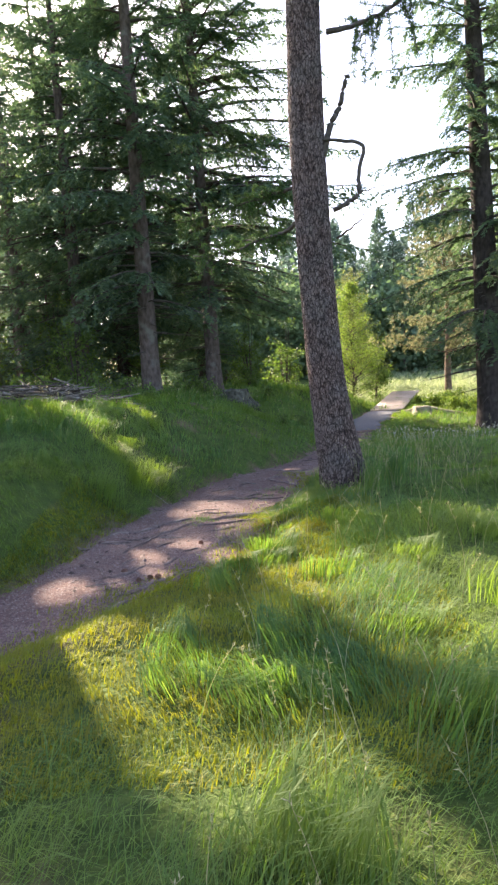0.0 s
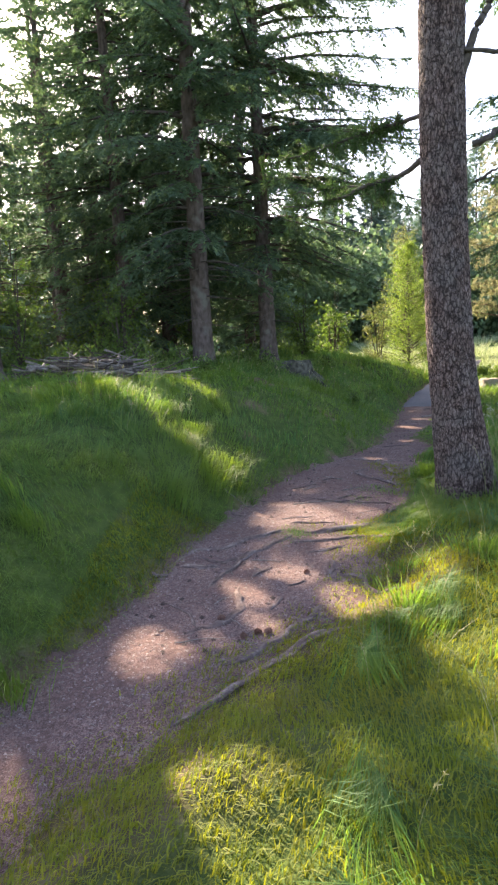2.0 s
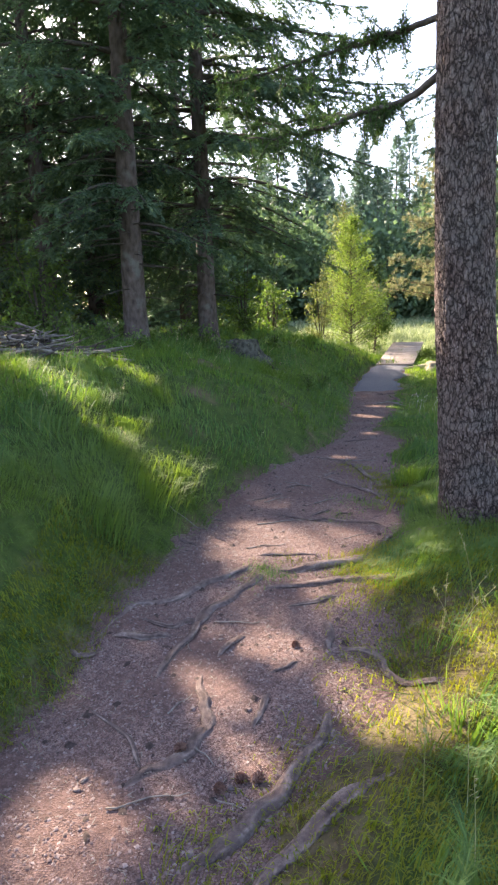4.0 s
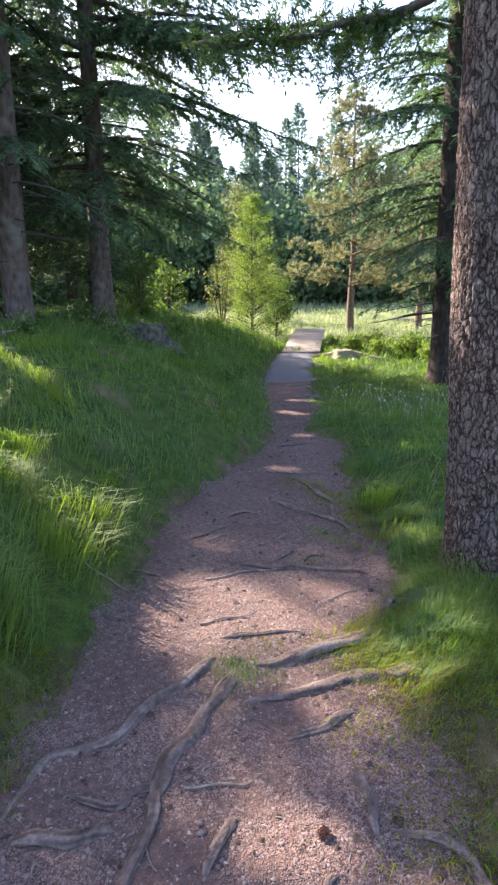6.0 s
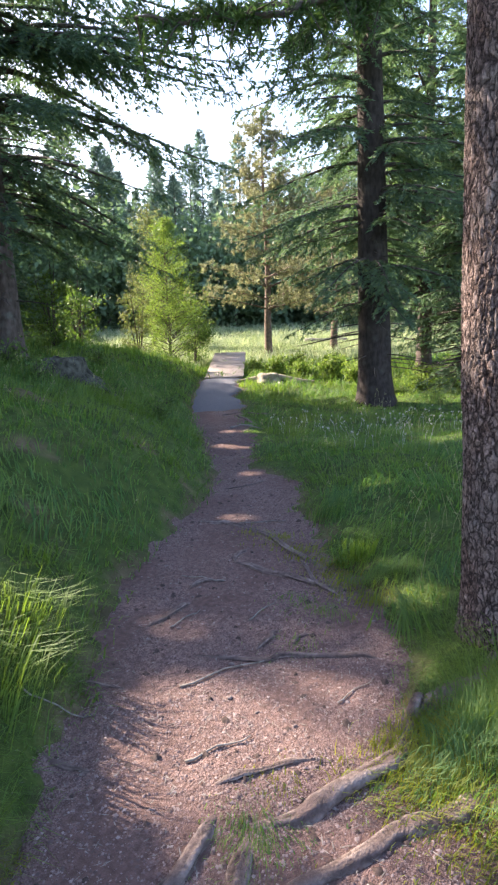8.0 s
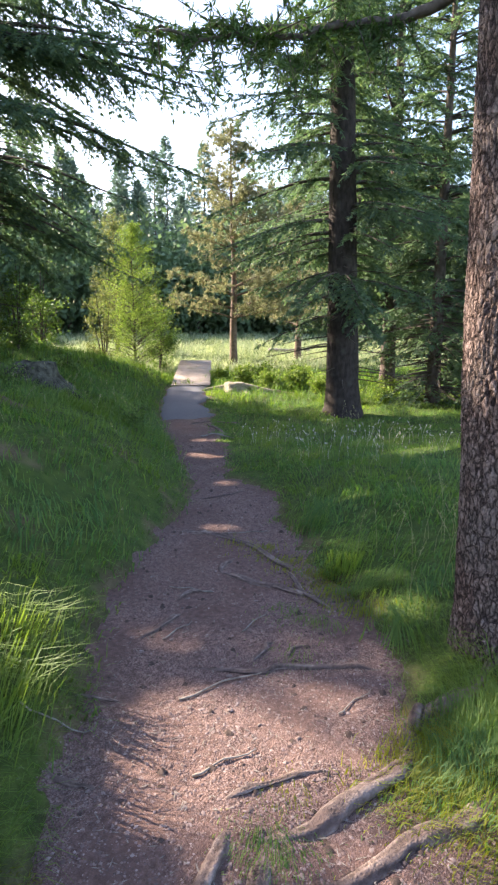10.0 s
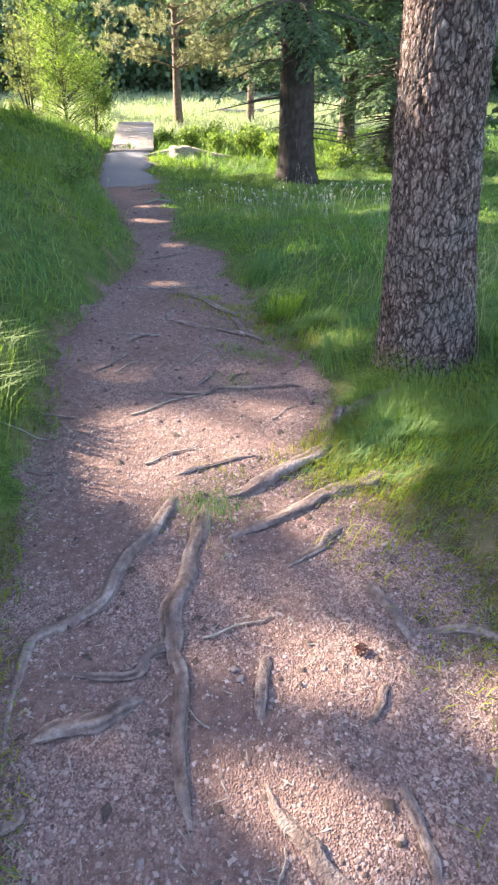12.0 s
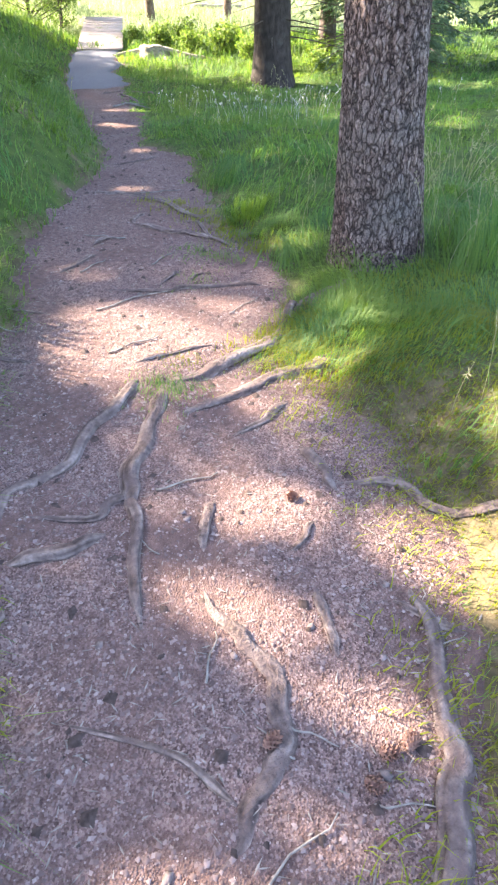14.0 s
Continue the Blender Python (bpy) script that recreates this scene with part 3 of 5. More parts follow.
SPRUCE = (M_BARK, M_TWIG, M_SPRUCE)
spruce_a = tree_thing("spruce_tree", conifer(17, 2.3, 3.6, 0.225, 101, thin=0.32, dead=40), at_ground(-2.67, 15.1), SPRUCE,
                      "tall dark spruce on the bank with drooping boughs", group="spruces on the bank", lean=(0, 1.6))
spruce_b = tree_thing("spruce_tree", conifer(16.5, 2.3, 4.9, 0.21, 202, dens=0.95, thin=0.24, dead=40), at_ground(-1.25, 17.3), SPRUCE,
                      "dark spruce behind the first with a bare lower trunk", group="spruces on the bank", lean=(0, 1.4))
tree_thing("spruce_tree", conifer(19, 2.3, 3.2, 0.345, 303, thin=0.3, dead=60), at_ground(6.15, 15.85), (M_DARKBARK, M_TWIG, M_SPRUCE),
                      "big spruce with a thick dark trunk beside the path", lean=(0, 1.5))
spruce_d = tree_thing("spruce_tree", conifer(15, 6.2, 2.1, 0.28, 505, thin=0.45, dead=26), at_ground(-5.05, 9.3), SPRUCE,
                      "thin-crowned spruce standing above the bank", group="spruces on the bank")
spruce_d.matrix_basis = pose(*at_ground(-5.05, 9.3), 0, -5.5, 40)
# added tree: crown and trunk are placed for the shade they cast on path and verge
tree_thing("spruce_tree", conifer(15, 3.8, 2.2, 0.17, 606, per=6), at_ground(-7.3, 14.1), SPRUCE,
                      "gappy spruce added above the bank to shade the path", group="spruces on the bank")
for (x, y), src, turn in [((-4.5, 20.0), spruce_b, 200), ((-8.6, 22.0), spruce_d, 10),
                          ((10.2, 19.6), spruce_b, 77), ((-2.3, 24.5), spruce_b, 33), ((-9.2, 28.0), spruce_a, 120), ((-12.8, 26.0), spruce_a, 250), ((-5.6, 31.0), spruce_a, 20)]:
    t2 = copy_thing(src, pose(*at_ground(x, y), 0, 0, turn))
    tagged(t2, "dark spruce among others at the wood's edge", group="spruces on the bank" if x < 2 else "spruces right of the path")
spruce_f = tree_thing("spruce_tree", conifer(15, 1.2, 3.0, 0.2, 707, thin=0.3, per=5), at_ground(-5.0, 17.2), SPRUCE,
                      "bushy spruce with boughs hanging near the ground", group="spruces on the bank")
for x, y, s, turn in [(-6.8, 20.8, 1.0, 60), (-9.6, 24.0, 1.1, 130)]:
    copy_thing(spruce_f, pose(*at_ground(x, y), 0, 0, turn) @ Matrix.Scale(s, 4))
# unseen tree, added so that its dense crown shades the near left ground
tree_thing("spruce_tree", conifer(18, 1.5, 3.9, 0.24, 717, thin=0.1), at_ground(-11.35, 16.1), SPRUCE,
           "broad dense spruce added out of view to shade the foreground", group="spruces on the bank")
young = tree_thing("spruce_tree", conifer(5.2, 0.4, 1.5, 0.08, 808, whorl=0.3, dead=6), at_ground(-8.0, 15.2), SPRUCE,
                   "young bushy spruce at the wood's edge", group="young spruces")
# the copy at (-5.9, 10.1) is added only to shade the near bank
for x, y, s, turn in [(-4.4, 19.6, 1.1, 60), (-6.4, 18.6, 0.9, 130), (-10.0, 18.0, 1.2, 220), (-1.6, 20.8, 0.8, 20), (-5.9, 10.1, 0.62, 90), (9.0, 14.6, 0.42, 70), (11.4, 17.4, 1.1, 15), (12.6, 15.0, 0.9, 160)]:
    copy_thing(young, pose(*at_ground(x, y), 0, 0, turn) @ Matrix.Scale(s, 4))


def carve_sun_gaps(gaps):
    """Cuts foliage out of the spruce crowns so that set ellipses of sun reach the ground: place, height, half axes and
    turn.
    """
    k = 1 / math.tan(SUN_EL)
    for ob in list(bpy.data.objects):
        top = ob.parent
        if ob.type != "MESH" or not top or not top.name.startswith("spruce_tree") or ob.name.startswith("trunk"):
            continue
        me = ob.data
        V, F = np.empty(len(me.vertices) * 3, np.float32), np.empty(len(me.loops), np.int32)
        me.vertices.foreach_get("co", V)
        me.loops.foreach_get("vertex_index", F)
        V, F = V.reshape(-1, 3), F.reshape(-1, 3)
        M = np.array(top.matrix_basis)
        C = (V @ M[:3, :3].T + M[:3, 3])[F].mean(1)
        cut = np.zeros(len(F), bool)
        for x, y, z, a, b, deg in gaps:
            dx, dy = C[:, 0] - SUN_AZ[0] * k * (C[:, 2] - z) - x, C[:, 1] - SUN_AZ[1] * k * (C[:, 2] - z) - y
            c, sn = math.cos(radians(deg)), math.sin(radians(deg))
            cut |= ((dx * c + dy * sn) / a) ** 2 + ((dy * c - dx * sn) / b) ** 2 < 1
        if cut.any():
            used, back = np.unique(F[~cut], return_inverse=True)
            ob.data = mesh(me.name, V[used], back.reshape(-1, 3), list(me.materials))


# chosen sun patches: foliage standing between them and the sun is cut away
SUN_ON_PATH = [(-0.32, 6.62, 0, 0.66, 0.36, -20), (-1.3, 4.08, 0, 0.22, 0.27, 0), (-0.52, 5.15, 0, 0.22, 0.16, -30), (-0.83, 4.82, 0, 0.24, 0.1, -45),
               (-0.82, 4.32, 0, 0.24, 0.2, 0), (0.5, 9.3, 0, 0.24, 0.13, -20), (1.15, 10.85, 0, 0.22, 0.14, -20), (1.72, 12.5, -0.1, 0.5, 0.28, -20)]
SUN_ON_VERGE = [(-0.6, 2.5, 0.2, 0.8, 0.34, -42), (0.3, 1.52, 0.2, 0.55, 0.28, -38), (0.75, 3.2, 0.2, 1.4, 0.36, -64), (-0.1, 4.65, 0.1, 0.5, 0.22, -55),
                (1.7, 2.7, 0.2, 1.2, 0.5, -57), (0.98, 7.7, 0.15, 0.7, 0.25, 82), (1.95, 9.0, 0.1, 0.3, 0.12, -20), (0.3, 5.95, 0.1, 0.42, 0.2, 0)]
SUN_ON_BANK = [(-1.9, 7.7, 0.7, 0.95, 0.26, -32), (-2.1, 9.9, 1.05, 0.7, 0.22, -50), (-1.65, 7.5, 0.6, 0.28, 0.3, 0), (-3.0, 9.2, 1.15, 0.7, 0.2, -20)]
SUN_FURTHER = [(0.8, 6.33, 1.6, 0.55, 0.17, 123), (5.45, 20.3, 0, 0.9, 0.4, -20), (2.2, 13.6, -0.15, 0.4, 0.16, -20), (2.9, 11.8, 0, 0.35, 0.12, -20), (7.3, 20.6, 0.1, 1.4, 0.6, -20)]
carve_sun_gaps(SUN_ON_PATH + SUN_ON_VERGE + SUN_ON_BANK + SUN_FURTHER)


# ---- the near larch ----
larch = new("larch_tree")
larch.empty_display_size = 0.3
LX, LY = 1.0, 6.52
LZ = float(land(LX, LY))
larch.matrix_basis = pose(LX, LY, LZ)
trunk_line = [(0.08, 0, -0.25), (0.05, 0, 0.1), (-0.035, 0, 0.8), (-0.1, 0, 1.6), (-0.15, 0, 3.4), (-0.12, 0, 5.1), (-0.05, 0, 6.2)]
(tV, tF), ridge = bark_tube(trunk_line, [0.34, 0.265, 0.208, 0.192, 0.182, 0.174, 0.165], 240, 0.013, 17, 700)
trunk = part("trunk", (tV, tF), M_LARCHBARK, larch, "deeply furrowed grey-brown bark", smooth=True)
att = trunk.data.attributes.new("ridge", "FLOAT", "POINT")
att.data.foreach_set("value", ridge.astype(np.float32))
(uV, uF), ridge2 = bark_tube([(-0.05, 0, 6.15), (0, 0, 9), (0.05, 0, 12.5)], [0.165, 0.11, 0.03], 30, 0.02, 18, 60)
upper = part("upper_trunk", (uV, uF), M_LARCHBARK, larch, smooth=True)
att = upper.data.attributes.new("ridge", "FLOAT", "POINT")
att.data.foreach_set("value", ridge2.astype(np.float32))


def limb(parent, pts, r0, r1, mat, name="limb", label=""):
    P = spline(pts, 6 * len(pts))
    j = np.random.default_rng(int(1000 * abs(pts[-1][2]))).normal(0, 0.012, P.shape) * np.linspace(0, 1, len(P))[:, None]
    return part(name, tube(P + j, np.linspace(r0, r1, len(P)), 7), mat, parent, label, smooth=True), P + j


def hanging(P, n, drop, seed, start=0.25):
    """Larch twigs hanging from a limb: thin stems and small tufts of needles."""
    r = np.random.default_rng(seed)
    stems, kp, kd, kn = [], [], [], []
    for _ in range(n):
        t = r.uniform(start, 1) * (len(P) - 1)
        i = min(int(t), len(P) - 2)
        p = P[i] + (P[i + 1] - P[i]) * (t - i)
        L = drop * (0.15 + 1.3 * r.uniform(0, 1) ** 1.8)
        dx = r.normal(0, 0.35, 2)
        s = np.linspace(0, 1, 6)
        up = 1.0 if r.random() < 0.65 else -0.35
        line = p + np.column_stack([dx[0] * L * s * (2 - up), dx[1] * L * s * (2 - up), 0.1 * L * s - up * L * s ** 1.4])
        stems.append(tube(line, np.linspace(0.004, 0.0015, 6), 4, False))
        m = int(L * 34) + 2
        ss = r.uniform(0.1, 1, m)
        q = np.column_stack([np.interp(ss, s, line[:, k]) for k in range(3)])
        q = np.repeat(q, 7, 0)
        kp.append(q)
        kd.append(r.normal(0, 1, (len(q), 3)))
        kn.append(r.normal(0, 1, (len(q), 3)))
    kp, kd, kn = np.concatenate(kp), np.concatenate(kd), np.concatenate(kn)
    return join(stems), kites(kp, kd, kn, r.uniform(0.03, 0.065, len(kp)), 0.009)


M_LARCH = leafy("larch_needles", [(0.0, (0.05, 0.1, 0.03)), (1.0, (0.09, 0.145, 0.05))], (1.0, 1.1, 0.6), 0.35)
limb(larch, [(0.0, -0.05, 3.5), (0.1, -0.08, 3.8), (0.2, -0.1, 3.98), (0.29, -0.1, 4.28)], 0.036, 0.022, M_TWIG, "dead_branch", "bare dead branch stub")
limb(larch, [(0.0, -0.1, 3.66), (0.2, -0.12, 3.62), (0.41, -0.12, 3.56), (0.36, -0.12, 3.3), (0.33, -0.12, 3.06), (0.1, -0.1, 2.95)], 0.016, 0.026, M_TWIG, "dead_branch")
limb(larch, [(0.2, -0.1, 3.0), (0.4, -0.11, 3.1), (0.66, -0.12, 3.13)], 0.01, 0.004, M_TWIG, "dead_branch")
limb(larch, [(0.1, -0.1, 2.65), (0.25, -0.25, 2.72), (0.4, -0.3, 2.86)], 0.014, 0.005, M_TWIG, "dead_branch")
big = [([(-0.2, 0.05, 2.98), (-0.42, 0.36, 2.86), (-0.7, 0.48, 2.82), (-1.06, 0.5, 2.72), (-1.5, 0.62, 2.7)], 0.03, 75, 0.2),
       ([(0.1, -0.05, 4.72), (0.4, -0.1, 4.74), (0.75, -0.15, 4.85), (1.3, -0.3, 5.1), (1.9, -0.5, 5.2)], 0.03, 70, 0.6),
       ([(-0.15, 0.1, 3.3), (-0.5, 0.5, 3.32), (-1.0, 0.8, 3.3), (-1.7, 1.0, 3.2)], 0.024, 110, 0.22),
       ([(-0.7, 0.48, 2.82), (-1.0, 0.85, 2.9), (-1.45, 1.2, 2.95)], 0.013, 40, 0.18),
       ([(-0.45, 0.4, 2.86), (-0.5, 0.9, 2.98), (-0.4, 1.6, 3.1)], 0.013, 50, 0.25)]
for k, (pts, r0, n, drop) in enumerate(big):
    _, line = limb(larch, pts, r0, 0.006, M_TWIG)
    st, nd = hanging(line, n, drop, 400 + k)
    tagged(part("twig_fringe", st, M_TWIG, larch), kind="stuff")
    part("needles", nd, M_LARCH, larch)
rr = np.random.default_rng(77)
tops, stems_all, needles_all = [], [], []
for k in range(18):
    z0, a = rr.uniform(5.8, 11.8), rr.uniform(0, 6.28)
    L = 2.4 * (1 - (z0 - 5.5) / 8)
    line = branch_line(np.array([0, 0, z0]), a, L, 0.2, 0.3, rr, 9)
    tops.append(tube(line, np.linspace(0.03, 0.005, 9), 5))
    st, nd = hanging(line, 12, 0.45, 500 + k)
    stems_all.append(st)
    needles_all.append(nd)
part("crown", join(needles_all), M_LARCH, larch)
tagged(part("branchwork", join(tops + stems_all), M_TWIG, larch), kind="stuff")
tagged(larch, "old larch with furrowed grey bark and bare dead branches", "tree")


# ---- roots across the path ----
def path_z(x, y):
    return land(x, y) + 0.03 * (fbm(x * 6, y * 6, 41) - 0.47) + 0.012 * (fbm(x * 22, y * 22, 51) - 0.47)


def exposed_root(pts, r0, r1, lift=0.35, mat=M_ROOT, flat=0.66):
    n = 9 * len(pts)
    xy = spline([(*p, 0) for p in pts], n)
    t = np.linspace(0, 1, n)
    sd = int(abs(pts[0][0] * 1000 + pts[0][1] * 77))
    rad = 0.84 * (r0 + (r1 - r0) * t) * (0.85 + 0.3 * vnoise(t * n * 0.07, t * 0, sd)) * np.minimum(1, 0.3 + 4 * np.minimum(t, 1 - t))
    wob = 0.03 * (vnoise(t * n * 0.14, t * 0 + 5, sd + 1) - 0.5)
    x, y = xy[:, 0] + wob, xy[:, 1] - wob
    z = path_z(x, y) + rad * (0.7 * lift - (0.42 if r0 > 0.028 else 0.12)) + 0.002 - 1.2 * rad * np.clip(0.15 - np.minimum(t, 1 - t), 0, 1) / 0.15 * 0.8
    m = 22
    V, F = tube(np.column_stack([x, y, z]), rad, m, True, flat)
    k, row = np.arange(len(V) - 2) % m, np.arange(len(V) - 2) // m
    cen = np.repeat(np.column_stack([x, y, z]), m, 0)
    grain = np.concatenate([0.55 * vnoise(k * 0.9, row * 0.12, sd + 4) + 0.45 * vnoise(k * 0.45 + 9, row * 0.3, sd + 6), [0.5, 0.5]])
    V[:-2] = cen + (V[:-2] - cen) * (1 + 0.75 * (grain[:-2] - 0.5) + 0.1 * np.sin(k * 2 * np.pi / m * 2 + row * 0.06 + sd))[:, None]
    ob = part("exposed_root", (V, F), mat, smooth=True)
    at = ob.data.attributes.new("fibre", "FLOAT", "POINT")
    at.data.foreach_set("value", grain.astype(np.float32))
    return tagged(ob, "worn grey-brown tree root lying bare across the path", "tree root", "roots across the path")


exposed_root([(-0.49, 6.1), (-0.63, 5.89), (-0.79, 5.7), (-0.92, 5.5), (-0.96, 5.4)], 0.036, 0.034, 0.55)
exposed_root([(-0.93, 5.5), (-0.96, 5.32), (-1.05, 5.12), (-1.12, 4.9)], 0.03, 0.024, 0.6)
exposed_root([(-0.93, 5.48), (-1.0, 5.45), (-1.11, 5.42), (-1.28, 5.51)], 0.024, 0.012)
exposed_root([(-0.55, 6.2), (-0.65, 6.14), (-0.79, 6.02), (-0.96, 5.88), (-1.07, 5.74), (-1.21, 5.71), (-1.36, 5.61), (-1.48, 5.35)], 0.038, 0.028, 0.45)
exposed_root([(-0.55, 6.1), (-0.29, 6.07), (-0.07, 6.14), (0.17, 6.2), (0.33, 6.34), (0.6, 6.28), (0.85, 6.4)], 0.042, 0.055, 0.75)
exposed_root([(-0.58, 5.83), (-0.39, 5.83), (-0.2, 5.85), (0.0, 5.88), (0.2, 5.87), (0.45, 5.95)], 0.03, 0.046, 0.6)
exposed_root([(-0.42, 5.57), (-0.28, 5.61), (-0.09, 5.66)], 0.014, 0.024)
exposed_root([(-0.25, 5.42), (-0.24, 5.23), (-0.25, 5.08)], 0.03, 0.026, 0.4)
exposed_root([(-0.88, 5.0), (-0.9, 4.83), (-0.86, 4.7), (-0.85, 4.56), (-0.92, 4.45), (-0.99, 4.36), (-1.1, 4.31), (-1.24, 4.22)], 0.034, 0.03, 0.3)
exposed_root([(-0.34, 4.66), (-0.36, 4.5), (-0.47, 4.34), (-0.56, 4.22), (-0.65, 4.12), (-0.79, 3.99), (-0.95, 3.9)], 0.03, 0.042, 0.7)
exposed_root([(-1.4, 5.33), (-1.24, 5.31), (-1.07, 5.31)], 0.028, 0.034, 0.3)
exposed_root([(-0.68, 5.29), (-0.74, 5.2), (-0.83, 5.08)], 0.016, 0.02)
exposed_root([(-0.6, 4.78), (-0.63, 4.67), (-0.68, 4.55)], 0.022, 0.02, 0.2)
exposed_root([(-1.24, 3.22), (-0.95, 3.51), (-0.72, 3.69), (-0.61, 3.88), (-0.38, 4.07), (-0.17, 4.21)], 0.03, 0.034, 0.55)
exposed_root([(0.14, 9.31), (0.32, 9.2), (0.45, 9.1), (0.6, 8.67), (0.64, 8.21), (0.72, 7.78)], 0.03, 0.034, 0.6)
exposed_root([(0.17, 8.26), (0.26, 8.36), (0.36, 8.44)], 0.018, 0.022, 0.6)
exposed_root([(0.17, 8.27), (0.33, 8.03), (0.44, 7.85), (0.6, 7.62)], 0.022, 0.028, 0.6)
exposed_root([(-0.22, 8.0), (-0.14, 8.05), (-0.05, 8.07)], 0.018, 0.02, 0.6)
exposed_root([(-0.6, 7.62), (-0.41, 7.7), (-0.26, 7.79)], 0.02, 0.02, 0.5)
exposed_root([(-0.1, 7.14), (0.0, 7.2), (0.1, 7.26)], 0.018, 0.016, 0.5)
exposed_root([(0.09, 7.09), (0.16, 7.13), (0.24, 7.16)], 0.012, 0.014, 0.5)
exposed_root([(-0.42, 7.22), (-0.13, 7.04), (0.03, 7.03), (0.3, 6.87), (0.46, 6.76)], 0.018, 0.026, 0.55)
exposed_root([(0.62, 8.1), (0.56, 7.73), (0.62, 7.42)], 0.02, 0.016, 0.7)
exposed_root([(-0.57, 6.31), (-0.4, 6.32), (-0.18, 6.3)], 0.016, 0.014, 0.6)
exposed_root([(-1.0, 7.22), (-0.88, 7.13), (-0.78, 7.06)], 0.014, 0.012)
exposed_root([(-1.16, 6.7), (-1.08, 6.63), (-1.0, 6.57)], 0.016, 0.012)
exposed_root([(2.44, 15.55), (2.72, 15.7), (3.0, 15.84)], 0.04, 0.035, 0.7)
exposed_root([(2.74, 15.5), (2.72, 14.9), (2.7, 14.25)], 0.04, 0.03, 0.7)
exposed_root([(3.05, 15.8), (3.2, 15.5), (3.42, 15.35)], 0.035, 0.04, 0.7)
exposed_root([(-0.26, 5.15), (-0.06, 5.02), (-0.02, 4.87), (0.06, 4.77), (0.3, 4.6)], 0.022, 0.03, 0.4)
exposed_root([(-1.57, 5.15), (-1.51, 5.13), (-1.45, 5.17)], 0.022, 0.02, 0.5)
exposed_root([(-0.56, 4.93), (-0.5, 4.97), (-0.42, 5.01)], 0.014, 0.018, 0.4)
exposed_root([(1.3, 10.4), (1.0, 10.2), (0.7, 10.25)], 0.016, 0.02)
exposed_root([(-1.4, 4.75), (-1.2, 4.55), (-1.1, 4.35)], 0.01, 0.014)
exposed_root([(-0.42, 4.62), (-0.37, 4.52), (-0.3, 4.42)], 0.012, 0.016)


def root_stub(x, y, a, L, r):
    """A broken root end that sticks up out of the turf."""
    t = np.linspace(0, 1, 9)
    z0 = float(path_z(x, y))
    line = np.column_stack([x + math.cos(a) * L * t, y + math.sin(a) * L * t, z0 - 0.03 + 0.6 * L * t + 0.05 * np.sin(3 * t)])
    V, F = tube(line, r * (1.15 - 0.35 * t), 14)
    k = np.arange(len(V))
    grain = vnoise(k % 14 * 0.9, k // 14 * 0.4, 31)
    V = V + 0.012 * (vnoise(V[:, 0] * 40, V[:, 2] * 40, 3) - 0.5)[:, None]
    ob = part("root_stub", (V, F), M_ROOT, smooth=True)
    at = ob.data.attributes.new("fibre", "FLOAT", "POINT")
    at.data.foreach_set("value", grain.astype(np.float32))
    return tagged(ob, "pale broken root end sticking up beside the path", "tree root", "roots across the path")


root_stub(0.28, 6.3, 0.6, 0.13, 0.03)


# ---- loose things on the path ----
def pebble_mesh(seed):
    r = np.random.default_rng(seed)
    V = np.array([[1, 0, 0], [-1, 0, 0], [0, 1, 0], [0, -1, 0], [0, 0, 0.7], [0, 0, -0.7],
                  [0.62, 0.62, 0.3], [-0.62, 0.62, 0.3], [0.62, -0.62, 0.3], [-0.62, -0.62, 0.3]], float)
    V *= r.uniform(0.7, 1.2, V.shape)
    F = [[4, 6, 2], [4, 2, 7], [4, 7, 1], [4, 1, 9], [4, 9, 3], [4, 3, 8], [4, 8, 0], [4, 0, 6],
         [5, 2, 0], [5, 1, 2], [5, 3, 1], [5, 0, 3], [0, 2, 6], [2, 1, 7], [1, 3, 9], [3, 0, 8]]
    return V, np.array(F)


def gravel_rest(n, x0, x1, y0, y1, s0, s1, seed, mat, label):
    px, py, r = scatter(n, x0, x1, y0, y1, seed)
    k = inside(px, py) > 0.05 * r.uniform(-1, 2, n)
    px, py = px[k], py[k]
    m = len(px)
    base = np.array([[1, 0, 0], [-1, 0, 0], [0, 1, 0], [0, -1, 0], [0, 0, 0.75]], float)
    F = np.array([[4, 0, 2], [4, 2, 1], [4, 1, 3], [4, 3, 0]])
    a = r.uniform(0, 6.28, m)
    s = s0 + (s1 - s0) * r.uniform(0, 1, m) ** 3
    B = base[None] * r.uniform(0.6, 1.3, (m, 5, 3)) * s[:, None, None]
    c, sn = np.cos(a)[:, None], np.sin(a)[:, None]
    V = np.stack([B[..., 0] * c - B[..., 1] * sn + px[:, None], B[..., 0] * sn + B[..., 1] * c + py[:, None], B[..., 2] + (path_z(px, py) - 0.15 * s)[:, None]], -1).reshape(-1, 3)
    FF = (np.arange(m)[:, None, None] * 5 + F[None]).reshape(-1, 3)
    return tagged(part("loose_gravel", (V, FF), mat), label, "gravel", kind="stuff")


def gravel_colour(nt, bsdf, out):
    geo = nt.nodes.new("ShaderNodeNewGeometry")
    c = ramp(nt, geo.outputs["Random Per Island"], [(0.0, (0.085, 0.054, 0.048)), (0.5, (0.18, 0.122, 0.11)), (0.92, (0.26, 0.194, 0.178)), (1.0, (0.33, 0.26, 0.24))])
    nt.links.new(c.outputs["Color"], bsdf.inputs["Base Color"])
    bsdf.inputs["Roughness"].default_value = 0.85


